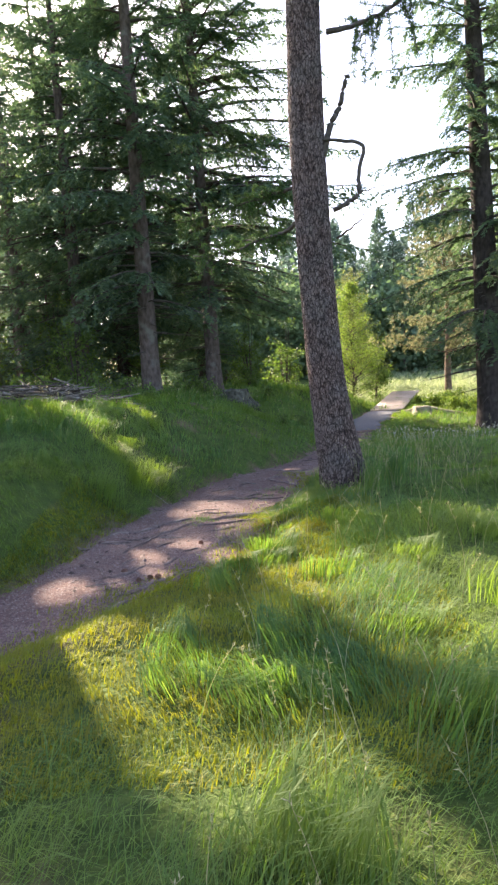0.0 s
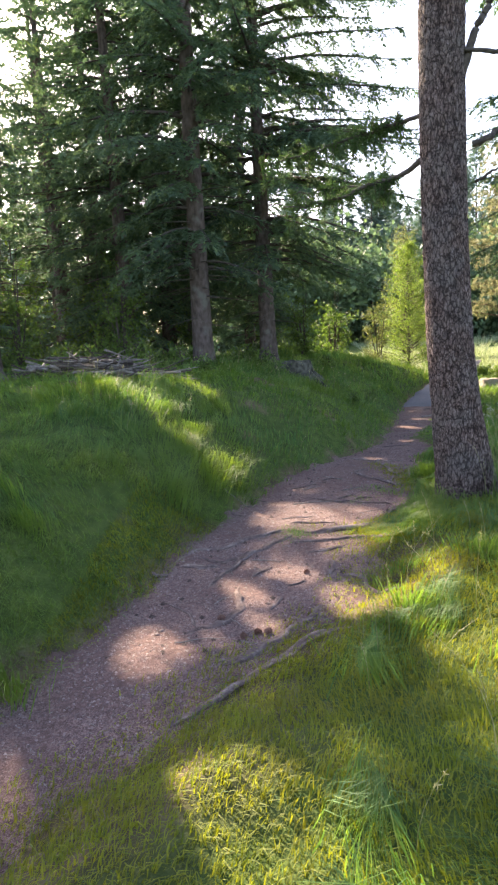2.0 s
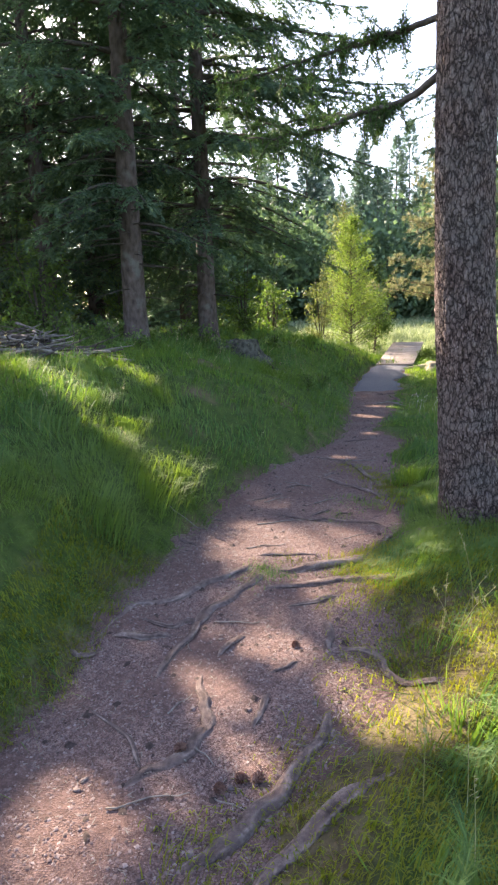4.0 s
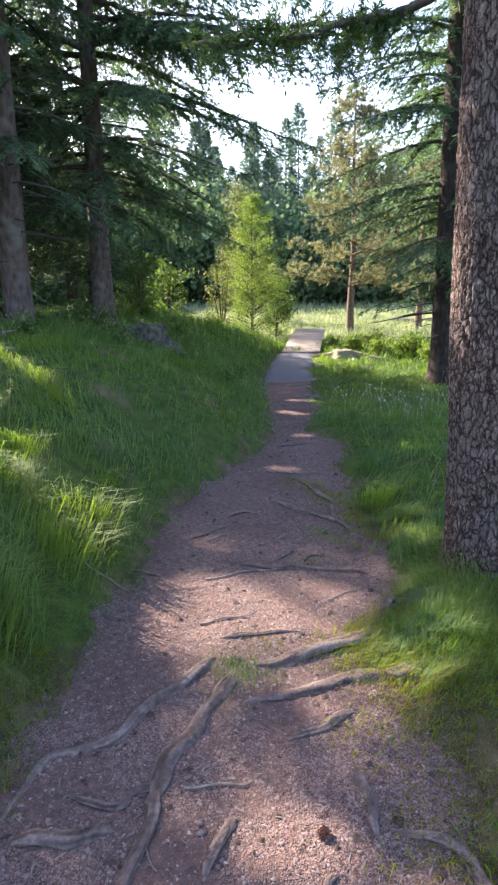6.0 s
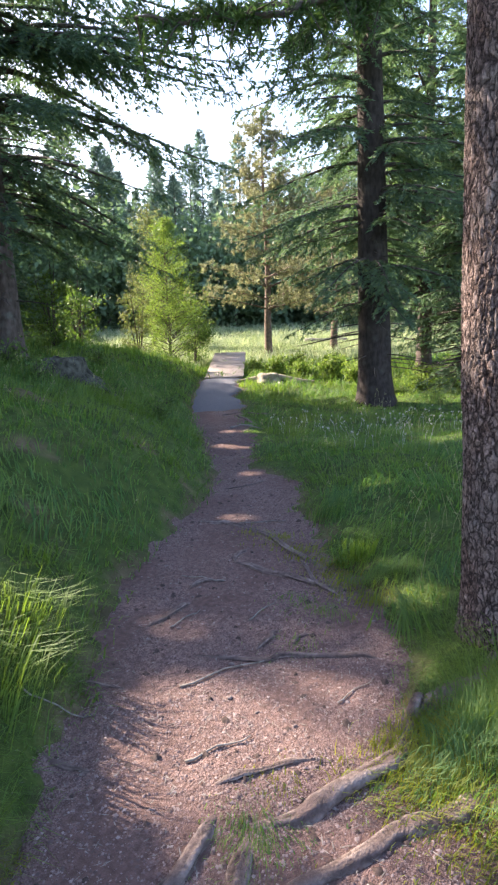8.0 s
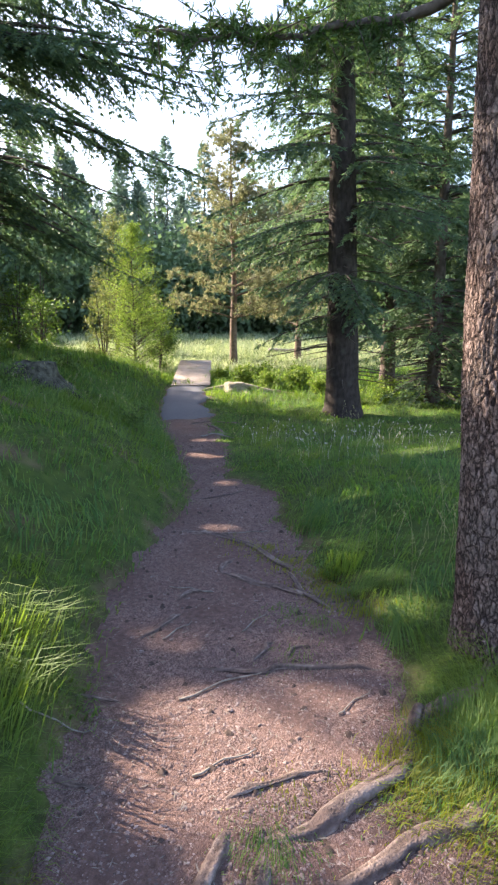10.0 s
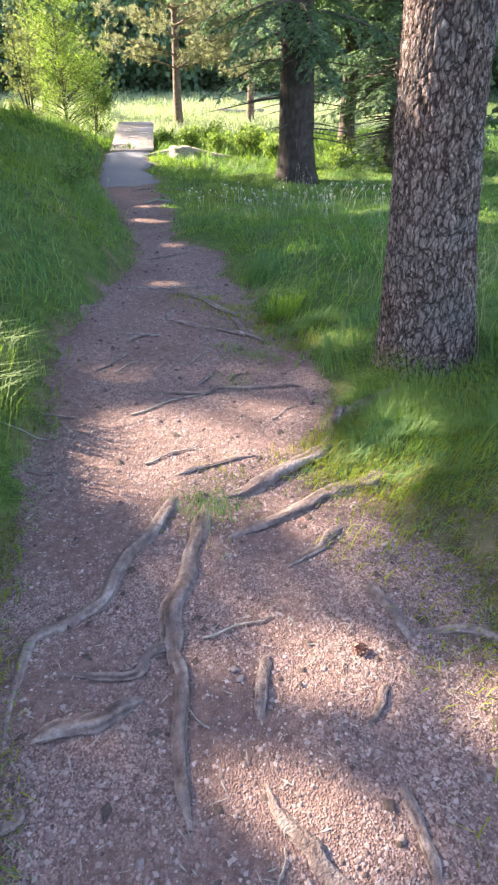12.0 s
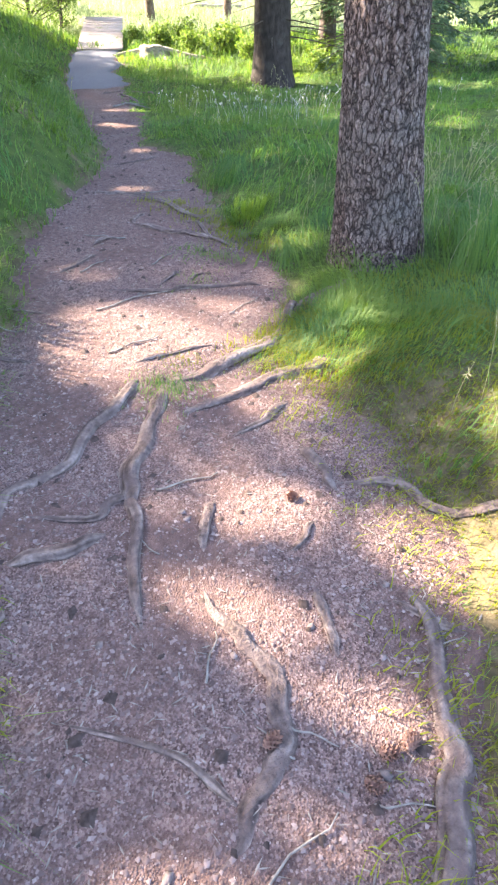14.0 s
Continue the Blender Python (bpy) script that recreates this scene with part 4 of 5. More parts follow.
M_GRIT = material("gravel_grit", gravel_colour)
gravel_rest(70000, -2.0, 0.7, 3.2, 7.0, 0.0028, 0.0105, 61, M_GRIT, "small loose pinkish gravel stones on the path")
gravel_rest(9000, -1.3, 2.2, 7.2, 13.0, 0.005, 0.014, 62, M_GRIT, "loose gravel further along the path")
gravel_rest(1900, -1.6, 2.2, 4.0, 14.0, 0.008, 0.032, 64, rough_stuff("dark_clod", 50, [(0.3, (0.035, 0.024, 0.02)), (0.7, (0.1, 0.07, 0.06))], 80, 0.6, 0.005), "dark crumbs of soil and bark on the path")
needle_x, needle_y, r3 = scatter(5000, -2.0, 1.0, 2.8, 9.5, 63)
kk = inside(needle_x, needle_y) > -0.1
needle_x, needle_y = needle_x[kk], needle_y[kk]
m = len(needle_x)
aa = r3.uniform(0, 6.28, m)
litter = kites(np.column_stack([needle_x, needle_y, path_z(needle_x, needle_y) + 0.004]), np.column_stack([np.cos(aa), np.sin(aa), r3.uniform(-0.05, 0.15, m)]),
               np.tile([0, 0, 1.0], (m, 1)), r3.uniform(0.012, 0.05, m), r3.uniform(0.002, 0.006, m))
tagged(part("needle_litter", litter, M_DEADWOOD), "fallen needles and bark crumbs on the path", "litter", kind="stuff")

stone_meshes = [mesh("stone", *pebble_mesh(s), M_STONE, smooth=True) for s in range(5)]
rs = np.random.default_rng(9)
for _ in range(48):
    y = rs.uniform(3.6, 8.5)
    L, R = edges(np.array([y]))
    x = rs.uniform(L[0] + 0.1, R[0] - 0.05)
    s = rs.uniform(0.008, 0.018)
    st = new("stone", stone_meshes[int(rs.integers(5))])
    st.matrix_basis = pose(x, y, float(path_z(x, y)) + 0.2 * s, 0, 0, rs.uniform(0, 360)) @ Matrix.Diagonal((s * 1.2, s * 0.85, s * 0.55, 1))
    tagged(st, "small pale angular stone lying on the gravel", "stone", "stones on the path")


def pine_cone(x, y, turn):
    P, D, N = [], [], []
    for k in range(46):
        f = k / 45
        a = k * 2.4
        r = 0.014 * math.sin(math.pi * (0.12 + 0.82 * f)) + 0.002
        P.append((0.004 * math.cos(a), 0.004 * math.sin(a), 0.045 * f))
        D.append((math.cos(a) * r, math.sin(a) * r, 0.006))
        N.append((0, 0, 1))
    D = np.array(D)
    V1, F1 = kites(np.array(P), D, np.array(N), np.linalg.norm(D, axis=1) * 1.35, 0.013, 0.35)
    core = tube([(0, 0, -0.002), (0, 0, 0.02), (0, 0, 0.045)], [0.006, 0.009, 0.003], 6)
    root = new("fir_cone")
    root.matrix_basis = pose(x, y, float(path_z(x, y)) + 0.014, 90, 0, turn)
    part("core", core, M_CONE, root)
    tagged(part("scale_mass", (V1, F1), M_CONE, root), kind="stuff")
    tagged(root, "reddish-brown fallen fir cone on the gravel", "fir cone", "cones on the path")


for x, y, a in [(-0.81, 4.25, 30), (-0.98, 4.43, 100), (-0.43, 5.17, 10), (-0.74, 4.28, 60), (-0.68, 4.25, 120)]:
    pine_cone(x, y, a)


def twig_on(x, y, a, L, r, mat=M_DEADWOOD, label="thin dry fallen twig on the path"):
    s = np.linspace(-0.5, 0.5, 7)
    px, py = x + np.cos(a) * s * L + 0.03 * L * np.sin(7 * s), y + np.sin(a) * s * L + 0.04 * L * np.cos(9 * s)
    tagged(part("fallen_twig", tube(np.column_stack([px, py, path_z(px, py) + r + 0.003]), np.linspace(r, r * 0.5, 7), 5), mat), label, "twig", "twigs on the path")


for x, y, a, L, r in [(-0.98, 4.72, 0.9, 0.16, 0.004), (-0.86, 4.4, -0.9, 0.14, 0.0035), (-0.72, 5.42, -0.1, 0.25, 0.005), (-0.95, 4.43, 1.9, 0.12, 0.003), (-0.98, 5.2, 1.9, 0.14, 0.003),
                      (-0.3, 7.0, 0.1, 0.5, 0.006), (0.1, 7.5, 0.6, 0.3, 0.005), (-0.35, 7.6, 0.5, 0.25, 0.005), (0.7, 9.0, -0.4, 0.4, 0.006), (-1.1, 6.95, -0.2, 0.3, 0.005),
                      (2.35, 14.1, 0.25, 0.5, 0.015), (2.5, 14.0, -0.9, 0.5, 0.014), (0.2, 6.6, 0.3, 0.25, 0.004), (-0.5, 6.5, 0.1, 0.3, 0.006), (-0.1, 8.1, 2.5, 0.3, 0.006),
                      (-1.05, 4.2, 0.2, 0.3, 0.004), (-0.75, 4.15, -0.6, 0.18, 0.003), (-0.4, 4.42, 0.0, 0.2, 0.003)]:
    twig_on(x, y, a, L, r)


# ---- boardwalk ----
boardwalk = new("boardwalk")
F0, F1 = Vector((4.44, 21.36, 0.0)), Vector((6.14, 25.7, 0.0))
d = (F1 - F0).normalized()
ang = math.degrees(math.atan2(d.y, d.x))
boardwalk.matrix_basis = pose(F0.x, F0.y, 0, 0, 0, ang)
LEN, WID, Z0, Z1 = (F1 - F0).length, 1.14, -0.07, 0.38


def box(x0, x1, y0, y1, z0, z1, bev=0.008):
    bm = bmesh.new()
    bmesh.ops.create_cube(bm, size=1, matrix=Matrix.Translation(((x0 + x1) / 2, (y0 + y1) / 2, (z0 + z1) / 2)) @ Matrix.Diagonal((x1 - x0, y1 - y0, z1 - z0, 1)))
    bmesh.ops.bevel(bm, geom=bm.edges[:], offset=bev, segments=1, affect="EDGES")
    bmesh.ops.triangulate(bm, faces=bm.faces[:])
    V = np.array([v.co[:] for v in bm.verts])
    F = np.array([[v.index for v in f.verts] for f in bm.faces])
    bm.free()
    return V, F


plank_me = mesh("plank", *box(-0.066, 0.066, -WID / 2, WID / 2, -0.02, 0.02, 0.006), M_PLANK)
rise = math.atan2(Z1 - Z0, LEN)
rp = np.random.default_rng(3)
n_planks = int(LEN / 0.142)
for k in range(n_planks):
    s = (k + 0.5) * 0.142
    pl = new("plank", plank_me)
    pl.parent = boardwalk
    pl.matrix_basis = pose(s, rp.normal(0, 0.006), Z0 + (Z1 - Z0) * s / LEN + rp.normal(0, 0.002), 0, -math.degrees(rise), rp.normal(0, 0.2))
for side in (-0.42, 0.42):
    V, F = box(0.02, LEN, side - 0.03, side + 0.03, -0.17, -0.022)
    V[:, 2] += Z0 + (Z1 - Z0) * V[:, 0] / LEN
    part("bearer", (V, F), M_DEADWOOD, boardwalk)
    for s in (1.5, 3.0, 4.4):
        zt = Z0 + (Z1 - Z0) * s / LEN
        part("post", box(s - 0.04, s + 0.04, side - 0.075, side - 0.031, -0.5, zt - 0.04), M_DEADWOOD, boardwalk)
tagged(boardwalk, "weathered pale wooden plank ramp with a dark front edge", "boardwalk")


# ---- stump, rock-like old stump, brush pile ----
def stump(x, y, r, h, arms, label, mat=M_STUMP):
    root = new("tree_stump")
    gz = float(land(x, y))
    root.matrix_basis = pose(x, y, gz)
    an = np.linspace(0, 2 * np.pi, 40, endpoint=False)
    zs = np.array([-0.1, 0.0, 0.05, 0.5 * h, 0.85 * h, h, h * 1.01, h * 0.9])
    rad = np.array([1.6, 1.4, 1.2, 1.0, 0.95, 0.9, 0.6, 0.02]) * r
    A, ZZ = np.meshgrid(an, zs)
    RR = rad[:, None] * (1 + 0.16 * np.cos(A * 5 + x) * np.exp(-np.maximum(ZZ, 0) / (0.5 * h)) + 0.12 * (vnoise(A * 5, ZZ * 9, 5) - 0.5) * np.sin(A / 2))
    ZZ = ZZ + 0.25 * h * (vnoise(A * 3, ZZ * 0 + 2, 8) - 0.5) * np.sin(A / 2) * (ZZ > 0.4 * h)
    part("bole", (np.stack([RR * np.cos(A), RR * np.sin(A), ZZ], -1).reshape(-1, 3), grid_faces(40, 8, True)), mat, root, smooth=True)
    for a, L in arms:
        s = np.linspace(0.4 * r, L, 9)
        px, py = np.cos(a) * s, np.sin(a) * s + 0.06 * np.sin(s * 4)
        pz = land(x + px, y + py) - gz + np.linspace(h * 0.5, -0.02, 9)
        part("root", tube(np.column_stack([px, py, pz]), np.linspace(0.35 * r, 0.02, 9), 8), mat, root, smooth=True)
    return tagged(root, label, "stump")


stump(5.45, 20.4, 0.3, 0.21, [(2.9, 1.0), (-0.5, 1.9), (-1.4, 0.8), (0.9, 0.6)], "pale weathered stump with spreading roots beside the boardwalk")
stump(-0.5, 14.0, 0.33, 0.33, [(4.0, 0.8), (5.6, 0.9), (2.0, 0.6)], "grey crumbling lichen-covered stump on the bank",
                 rough_stuff("lichen_stump", 10, [(0.35, (0.03, 0.027, 0.02)), (0.7, (0.15, 0.145, 0.11))], 40, 1.0, 0.05))
pile = new("brush_pile")
pile_x, pile_y = -3.7, 10.6
gz = float(land(pile_x, pile_y))
pile.matrix_basis = pose(pile_x, pile_y, gz)
rb = np.random.default_rng(12)
for _ in range(170):
    a = rb.normal(-0.1, 1.6)
    L = rb.uniform(0.5, 1.3)
    cx, cy = float(np.clip(rb.normal(0, 0.65), -1.1, 1.1)), float(np.clip(rb.normal(0, 0.35), -0.6, 0.6))
    s = np.linspace(-0.5, 0.5, 6)
    px, py = cx + np.cos(a) * L * s, cy + np.sin(a) * L * s + 0.5 * L * s ** 2 * rb.normal()
    mid = 0.36 * math.exp(-(cx ** 2 + cy ** 2) / 0.7) * rb.uniform(0.0, 1.0)
    low = land(pile_x + px, pile_y + py) - gz + 0.012
    pz = np.maximum(float(land(pile_x + cx, pile_y + cy)) - gz + 0.03 + mid + rb.normal(0, 0.16) * L * s, low)
    part("stick", tube(np.column_stack([px, py, pz]), np.linspace(rb.uniform(0.01, 0.028), 0.006, 6), 5), M_DEADWOOD if rb.random() < 0.45 else M_TWIG, pile)
tagged(pile, "heap of dry grey cut branches lying on the grassy bank", "brush pile")


# ---- broadleaved trees and shrubs ----
def broadleaf(height, trunk_r, width, clear, limbs, leaves, leaf, seed, cone=0.7, droop=0.0, spread=0.22, stems=1):
    """Trunk, limbs and leaves, about a base at the origin."""
    r = np.random.default_rng(seed)
    P, tubes, trunks = [], [], []
    for st in range(stems):
        a0, off = r.uniform(0, 6.28), (0 if stems == 1 else r.uniform(0.1, 0.35) * width)
        top = np.array([off * math.cos(a0), off * math.sin(a0), height * (1 if st == 0 else r.uniform(0.55, 0.9))])
        line = spline([(0.1 * top[0], 0.1 * top[1], -0.1), (top[0] * 0.4, top[1] * 0.4, top[2] * 0.4), tuple(top)], 10)
        trunks.append(tube(line, np.linspace(trunk_r, 0.006, 10), 8))
        for _ in range(limbs // stems):
            t = r.uniform(clear, 0.97)
            p = np.array([np.interp(t, np.linspace(0, 1, 10), line[:, k]) for k in range(3)])
            f = (t - clear) / (1 - clear)
            L = width * (1 - cone * f) * r.uniform(0.5, 1.1) * (0.5 + 0.5 * min(1, f * 4)) / (1 if stems == 1 else 1.5)
            ln = branch_line(p, r.uniform(0, 6.28), L, r.uniform(0.3, 0.9), droop + 0.2, r, 6)
            tubes.append(tube(ln, np.linspace(0.25 * trunk_r * (1 - 0.6 * f) + 0.003, 0.003, 6), 4, False))
            m = max(6, int(leaves / limbs))
            tt = r.uniform(0.25, 1.05, m)
            q = np.column_stack([np.interp(tt, np.linspace(0, 1, 6), ln[:, k]) for k in range(3)])
            q += r.normal(0, spread * (0.25 + 0.2 * L), (m, 3)) - np.array([0, 0, 1]) * (droop * r.exponential(0.5, m))[:, None]
            P.append(q)
    P = np.concatenate(P)
    P[:, 2] = np.maximum(P[:, 2], 0.05)
    n = len(P)
    lv = kites(P, r.normal(0, 1, (n, 3)) - np.array([0, 0, 0.5]), r.normal(0, 1, (n, 3)) + np.array([0, 0, 0.7]), leaf * r.uniform(0.6, 1.3, n), leaf * 0.6 * r.uniform(0.6, 1.2, n), 0.15)
    return join(trunks), join(tubes), lv


tree_thing("birch_tree", broadleaf(5.1, 0.06, 2.4, 0.05, 170, 20000, 0.06, 21, 0.86), at_ground(4.0, 26.2), (M_TWIG, M_TWIG, M_BIRCH),
           "young sunlit yellow-green birch beside the boardwalk")
tree_thing("birch_tree", broadleaf(2.4, 0.04, 1.5, 0.08, 50, 3600, 0.08, 22, 0.6, stems=3), at_ground(5.0, 26.6), (M_TWIG, M_TWIG, M_SHRUB), "low birch scrub beside the taller birch")
tree_thing("shrub", broadleaf(2.6, 0.04, 1.2, 0.05, 40, 2600, 0.08, 23, 0.5, stems=4), at_ground(2.6, 24.6), (M_TWIG, M_TWIG, M_WILLOW), "grey-green bush under the birch", "shrub")
tree_thing("willow_tree", broadleaf(7.6, 0.14, 1.9, 0.2, 80, 7000, 0.11, 24, 0.6, 0.5), at_ground(5.5, 36.0), (M_TWIG, M_TWIG, M_WILLOW), "grey-green weeping tree behind the birch")

# understorey among the left spruces
under = broadleaf(2.7, 0.03, 1.3, 0.05, 46, 2400, 0.085, 31, 0.4, stems=6)
shrub = tree_thing("shrub", under, at_ground(-4.6, 15.2), (M_TWIG, M_TWIG, M_SHRUB), "sunlit green undergrowth shrub between the spruces", "shrub", "undergrowth")
for x, y, s, a in [(-5.8, 17.0, 1.2, 50), (-3.6, 19.2, 1.0, 140), (-6.9, 14.6, 1.0, 20), (-0.3, 20.2, 0.9, 90), (-5.0, 22.5, 1.6, 70), (-1.6, 26.0, 1.6, 190), (-8.5, 18.0, 1.5, 130), (1.2, 31.0, 1.6, 10)]:
    copy_thing(shrub, pose(*at_ground(x, y), 0, 0, a) @ Matrix.Diagonal((s, s, s, 1)))

herb = tree_thing("herb_clump", broadleaf(0.42, 0.008, 0.42, 0.02, 26, 500, 0.07, 43, 0.1, stems=5), at_ground(-3.4, 13.0), (M_TWIG, M_TWIG, M_SHRUB),
                  "leafy green herbs on the bank under the spruces", "plant", "herbs on the bank")
for x, y, s in [(-2.9, 13.6, 1.1), (-3.9, 13.7, 1.3), (-1.9, 14.2, 0.9), (-1.3, 15.0, 1.0), (-4.6, 12.8, 1.2), (-2.2, 12.4, 0.8), (-0.9, 13.2, 0.7), (-0.2, 14.6, 0.9), (-1.8, 16.3, 1.2), (-5.3, 13.6, 1.4),
                (-3.2, 14.8, 1.2), (0.3, 16.4, 0.9), (-2.6, 11.3, 0.6), (1.0, 13.9, 0.7), (0.55, 12.4, 0.6)]:
    copy_thing(herb, pose(*at_ground(x, y), 0, 0, 131 * x) @ Matrix.Scale(s, 4))

# low bright herbs by the big spruce
fern = tree_thing("fern_clump", broadleaf(0.5, 0.01, 0.5, 0.02, 30, 900, 0.09, 41, 0.1, stems=5), at_ground(6.6, 20.6), (M_TWIG, M_TWIG, M_BIRCH),
                  "low bright green leafy herbs in the sun", "plant", "herbs by the spruce")
for x, y, s in [(7.3, 20.2, 1.1), (7.9, 20.9, 0.9), (6.2, 21.6, 1.0), (7.0, 21.8, 1.1), (8.3, 21.4, 1.0), (7.6, 19.2, 1.0), (8.4, 19.6, 1.1), (5.9, 22.6, 0.8), (6.9, 23.0, 0.9), (9.2, 20.3, 1.0),
                (7.2, 17.2, 0.9), (7.8, 16.5, 0.8), (8.6, 17.4, 1.0)]:
    copy_thing(fern, pose(*at_ground(x, y), 0, 0, 97 * x) @ Matrix.Diagonal((s, s, s, 1)))


# ---- the pine in the meadow ----
def pine(height, clear, reach, trunk_r, seed):
    r = np.random.default_rng(seed)
    tubes, P, D = [], [], []
    z = clear
    while z < height - 0.2:
        f = (z - clear) / (height - clear)
        for _ in range(5):
            L = reach * (1 - f) ** 0.8 * r.uniform(0.5, 1.15) + 0.2
            az = r.uniform(0, 6.28)
            ln = branch_line(np.array([0, 0, z]), az, L, 0.25 + 0.3 * f, 0.1, r)
            tubes.append(tube(ln, np.linspace(0.03 * (1 - f) + 0.008, 0.005, 7), 5, False))
            for t in r.uniform(0.3, 1.02, int(13 * L) + 5):
                c = np.array([np.interp(t, np.linspace(0, 1, 7), ln[:, k]) for k in range(3)]) + r.normal(0, 0.14, 3)
                P.append(np.tile(c, (16, 1)))
                dd = r.normal(0, 0.8, (16, 3)) + np.array([math.cos(az) * 0.6, math.sin(az) * 0.6, 0.8])
                D.append(dd)
        z += 0.42 * r.uniform(0.7, 1.3)
    P, D = np.concatenate(P), np.concatenate(D)
    lv = kites(P, D, r.normal(0, 1, P.shape), r.uniform(0.1, 0.2, len(P)), 0.03)
    zf = np.linspace(-0.1, height, 24)
    tr = tube(np.column_stack([0.08 * np.sin(zf * 0.7), 0.06 * np.cos(zf * 0.9), zf]), np.interp(zf, [0, 0.4, height], [trunk_r * 1.25, trunk_r, 0.02]), 12)
    return tr, join(tubes), lv


M_PINEBARK = rough_stuff("pine_bark", 12, [(0.3, (0.1, 0.07, 0.055)), (0.7, (0.25, 0.175, 0.135))], 40, 0.7, 0.015)
tree_thing("pine_tree", pine(9.5, 1.9, 3.0, 0.16, 71), at_ground(8.65, 27.9), (M_PINEBARK, M_PINEBARK, M_PINE), "sunlit young pine with olive-brown needles in the meadow", lean=(0, 2))
tree_thing("pine_tree", pine(7.5, 1.6, 2.6, 0.16, 72), at_ground(12.5, 29.5), (M_PINEBARK, M_PINEBARK, M_PINE), "second brownish pine behind the first")

# dead lower boughs and a dark fir behind the big spruce
tree_thing("spruce_tree", conifer(13, 0.5, 2.7, 0.16, 404, thin=0.05, dead=160), at_ground(9.2, 16.4), (M_BARK, M_TWIG, M_SPRUCE),
                 "dense dark spruce with dead lower boughs behind the big one")

# ---- far woods ----
def far_conifer(h, w, seed, n=800):
    r = np.random.default_rng(seed)
    f = r.uniform(0.05, 1, n) ** 0.8
    a = r.uniform(0, 6.28, n)
    tier = 0.75 + 0.25 * np.sin(f * h * 4.2)
    rad = w * (1 - f) ** 0.85 * r.uniform(0.2, 1.05, n) * tier + 0.05
    P = np.column_stack([np.cos(a) * rad, np.sin(a) * rad, f * h])
    D = np.column_stack([np.cos(a), np.sin(a), r.uniform(-0.7, 0.1, n) + 0.9 * f ** 3])
    s = (0.5 + 0.75 * (1 - f)) * r.uniform(0.6, 1.2, n)
    V, F = kites(P, D, np.column_stack([r.normal(0, 0.5, n), r.normal(0, 0.5, n), np.ones(n)]), s, s * 0.36)
    return V, F


def far_round(h, w, seed, n=900):
    r = np.random.default_rng(seed)
    c = r.normal(0, 0.42, (22, 3)) * np.array([w, w, h * 0.5]) + np.array([0, 0, h * 0.52])
    P = c[r.integers(0, 22, n)] + r.normal(0, 0.26, (n, 3)) * np.array([w, w, h * 0.5])
    P[:, 2] = np.clip(P[:, 2], 0.1, h)
    s = 0.36 * r.uniform(0.6, 1.3, n)
    return kites(P, r.normal(0, 1, (n, 3)), r.normal(0, 1, (n, 3)) + np.array([0, 0, 0.8]), s, s * 0.7, 0.15)


def far_trunk(h, r):
    return mesh("trunk", *tube([(0, 0, -0.2), (0, 0, h * 0.5), (0, 0, h)], [r, r * 0.6, 0.01], 6, False), M_BARK)


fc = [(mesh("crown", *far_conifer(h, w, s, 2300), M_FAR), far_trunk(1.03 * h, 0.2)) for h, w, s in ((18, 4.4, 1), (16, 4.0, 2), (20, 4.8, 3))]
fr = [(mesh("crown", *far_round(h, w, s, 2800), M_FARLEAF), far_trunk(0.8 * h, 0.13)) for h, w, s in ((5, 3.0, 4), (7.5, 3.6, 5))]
rf = np.random.default_rng(31)


def far_tree(x, y, kind, sc):
    root = new("conifer" if kind < 3 else "broadleaf_tree")
    root.matrix_basis = pose(*at_ground(x, y, 0.1), 0, 0, rf.uniform(0, 360)) @ Matrix.Diagonal((sc, sc, sc, 1))
    for name, me in zip(("crown", "trunk"), (fc + fr)[kind]):
        new(name, me).parent = root
    tagged(root, "tall dark conifer in the wood beyond the meadow" if kind < 3 else "rounded green tree at the wood's edge beyond the meadow", "tree",
           "far conifers" if kind < 3 else "far broadleaved trees")


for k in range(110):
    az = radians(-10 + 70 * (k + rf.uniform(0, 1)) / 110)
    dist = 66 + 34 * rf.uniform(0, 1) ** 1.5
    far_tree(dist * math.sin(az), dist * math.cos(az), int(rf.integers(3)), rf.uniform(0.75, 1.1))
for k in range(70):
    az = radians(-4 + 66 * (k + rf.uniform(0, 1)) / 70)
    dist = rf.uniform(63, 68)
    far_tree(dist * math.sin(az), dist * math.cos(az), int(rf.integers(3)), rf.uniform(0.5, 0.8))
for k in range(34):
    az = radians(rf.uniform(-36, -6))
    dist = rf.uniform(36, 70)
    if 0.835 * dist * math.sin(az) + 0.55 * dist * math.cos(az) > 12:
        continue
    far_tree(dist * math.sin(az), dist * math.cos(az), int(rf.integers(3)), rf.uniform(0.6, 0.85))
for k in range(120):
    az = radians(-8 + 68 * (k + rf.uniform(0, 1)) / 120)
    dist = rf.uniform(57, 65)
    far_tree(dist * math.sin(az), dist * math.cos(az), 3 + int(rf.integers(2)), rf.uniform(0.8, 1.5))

# pale log in the meadow
s = np.linspace(0, 1, 8)
lx, ly = 13.0 + 2.2 * s, 33.5 - 0.5 * s
tagged(part("log", tube(np.column_stack([lx, ly, land(lx, ly) + 0.16]), np.linspace(0.1, 0.07, 8), 8), M_DEADWOOD), "pale fallen log lying in the meadow", "log")


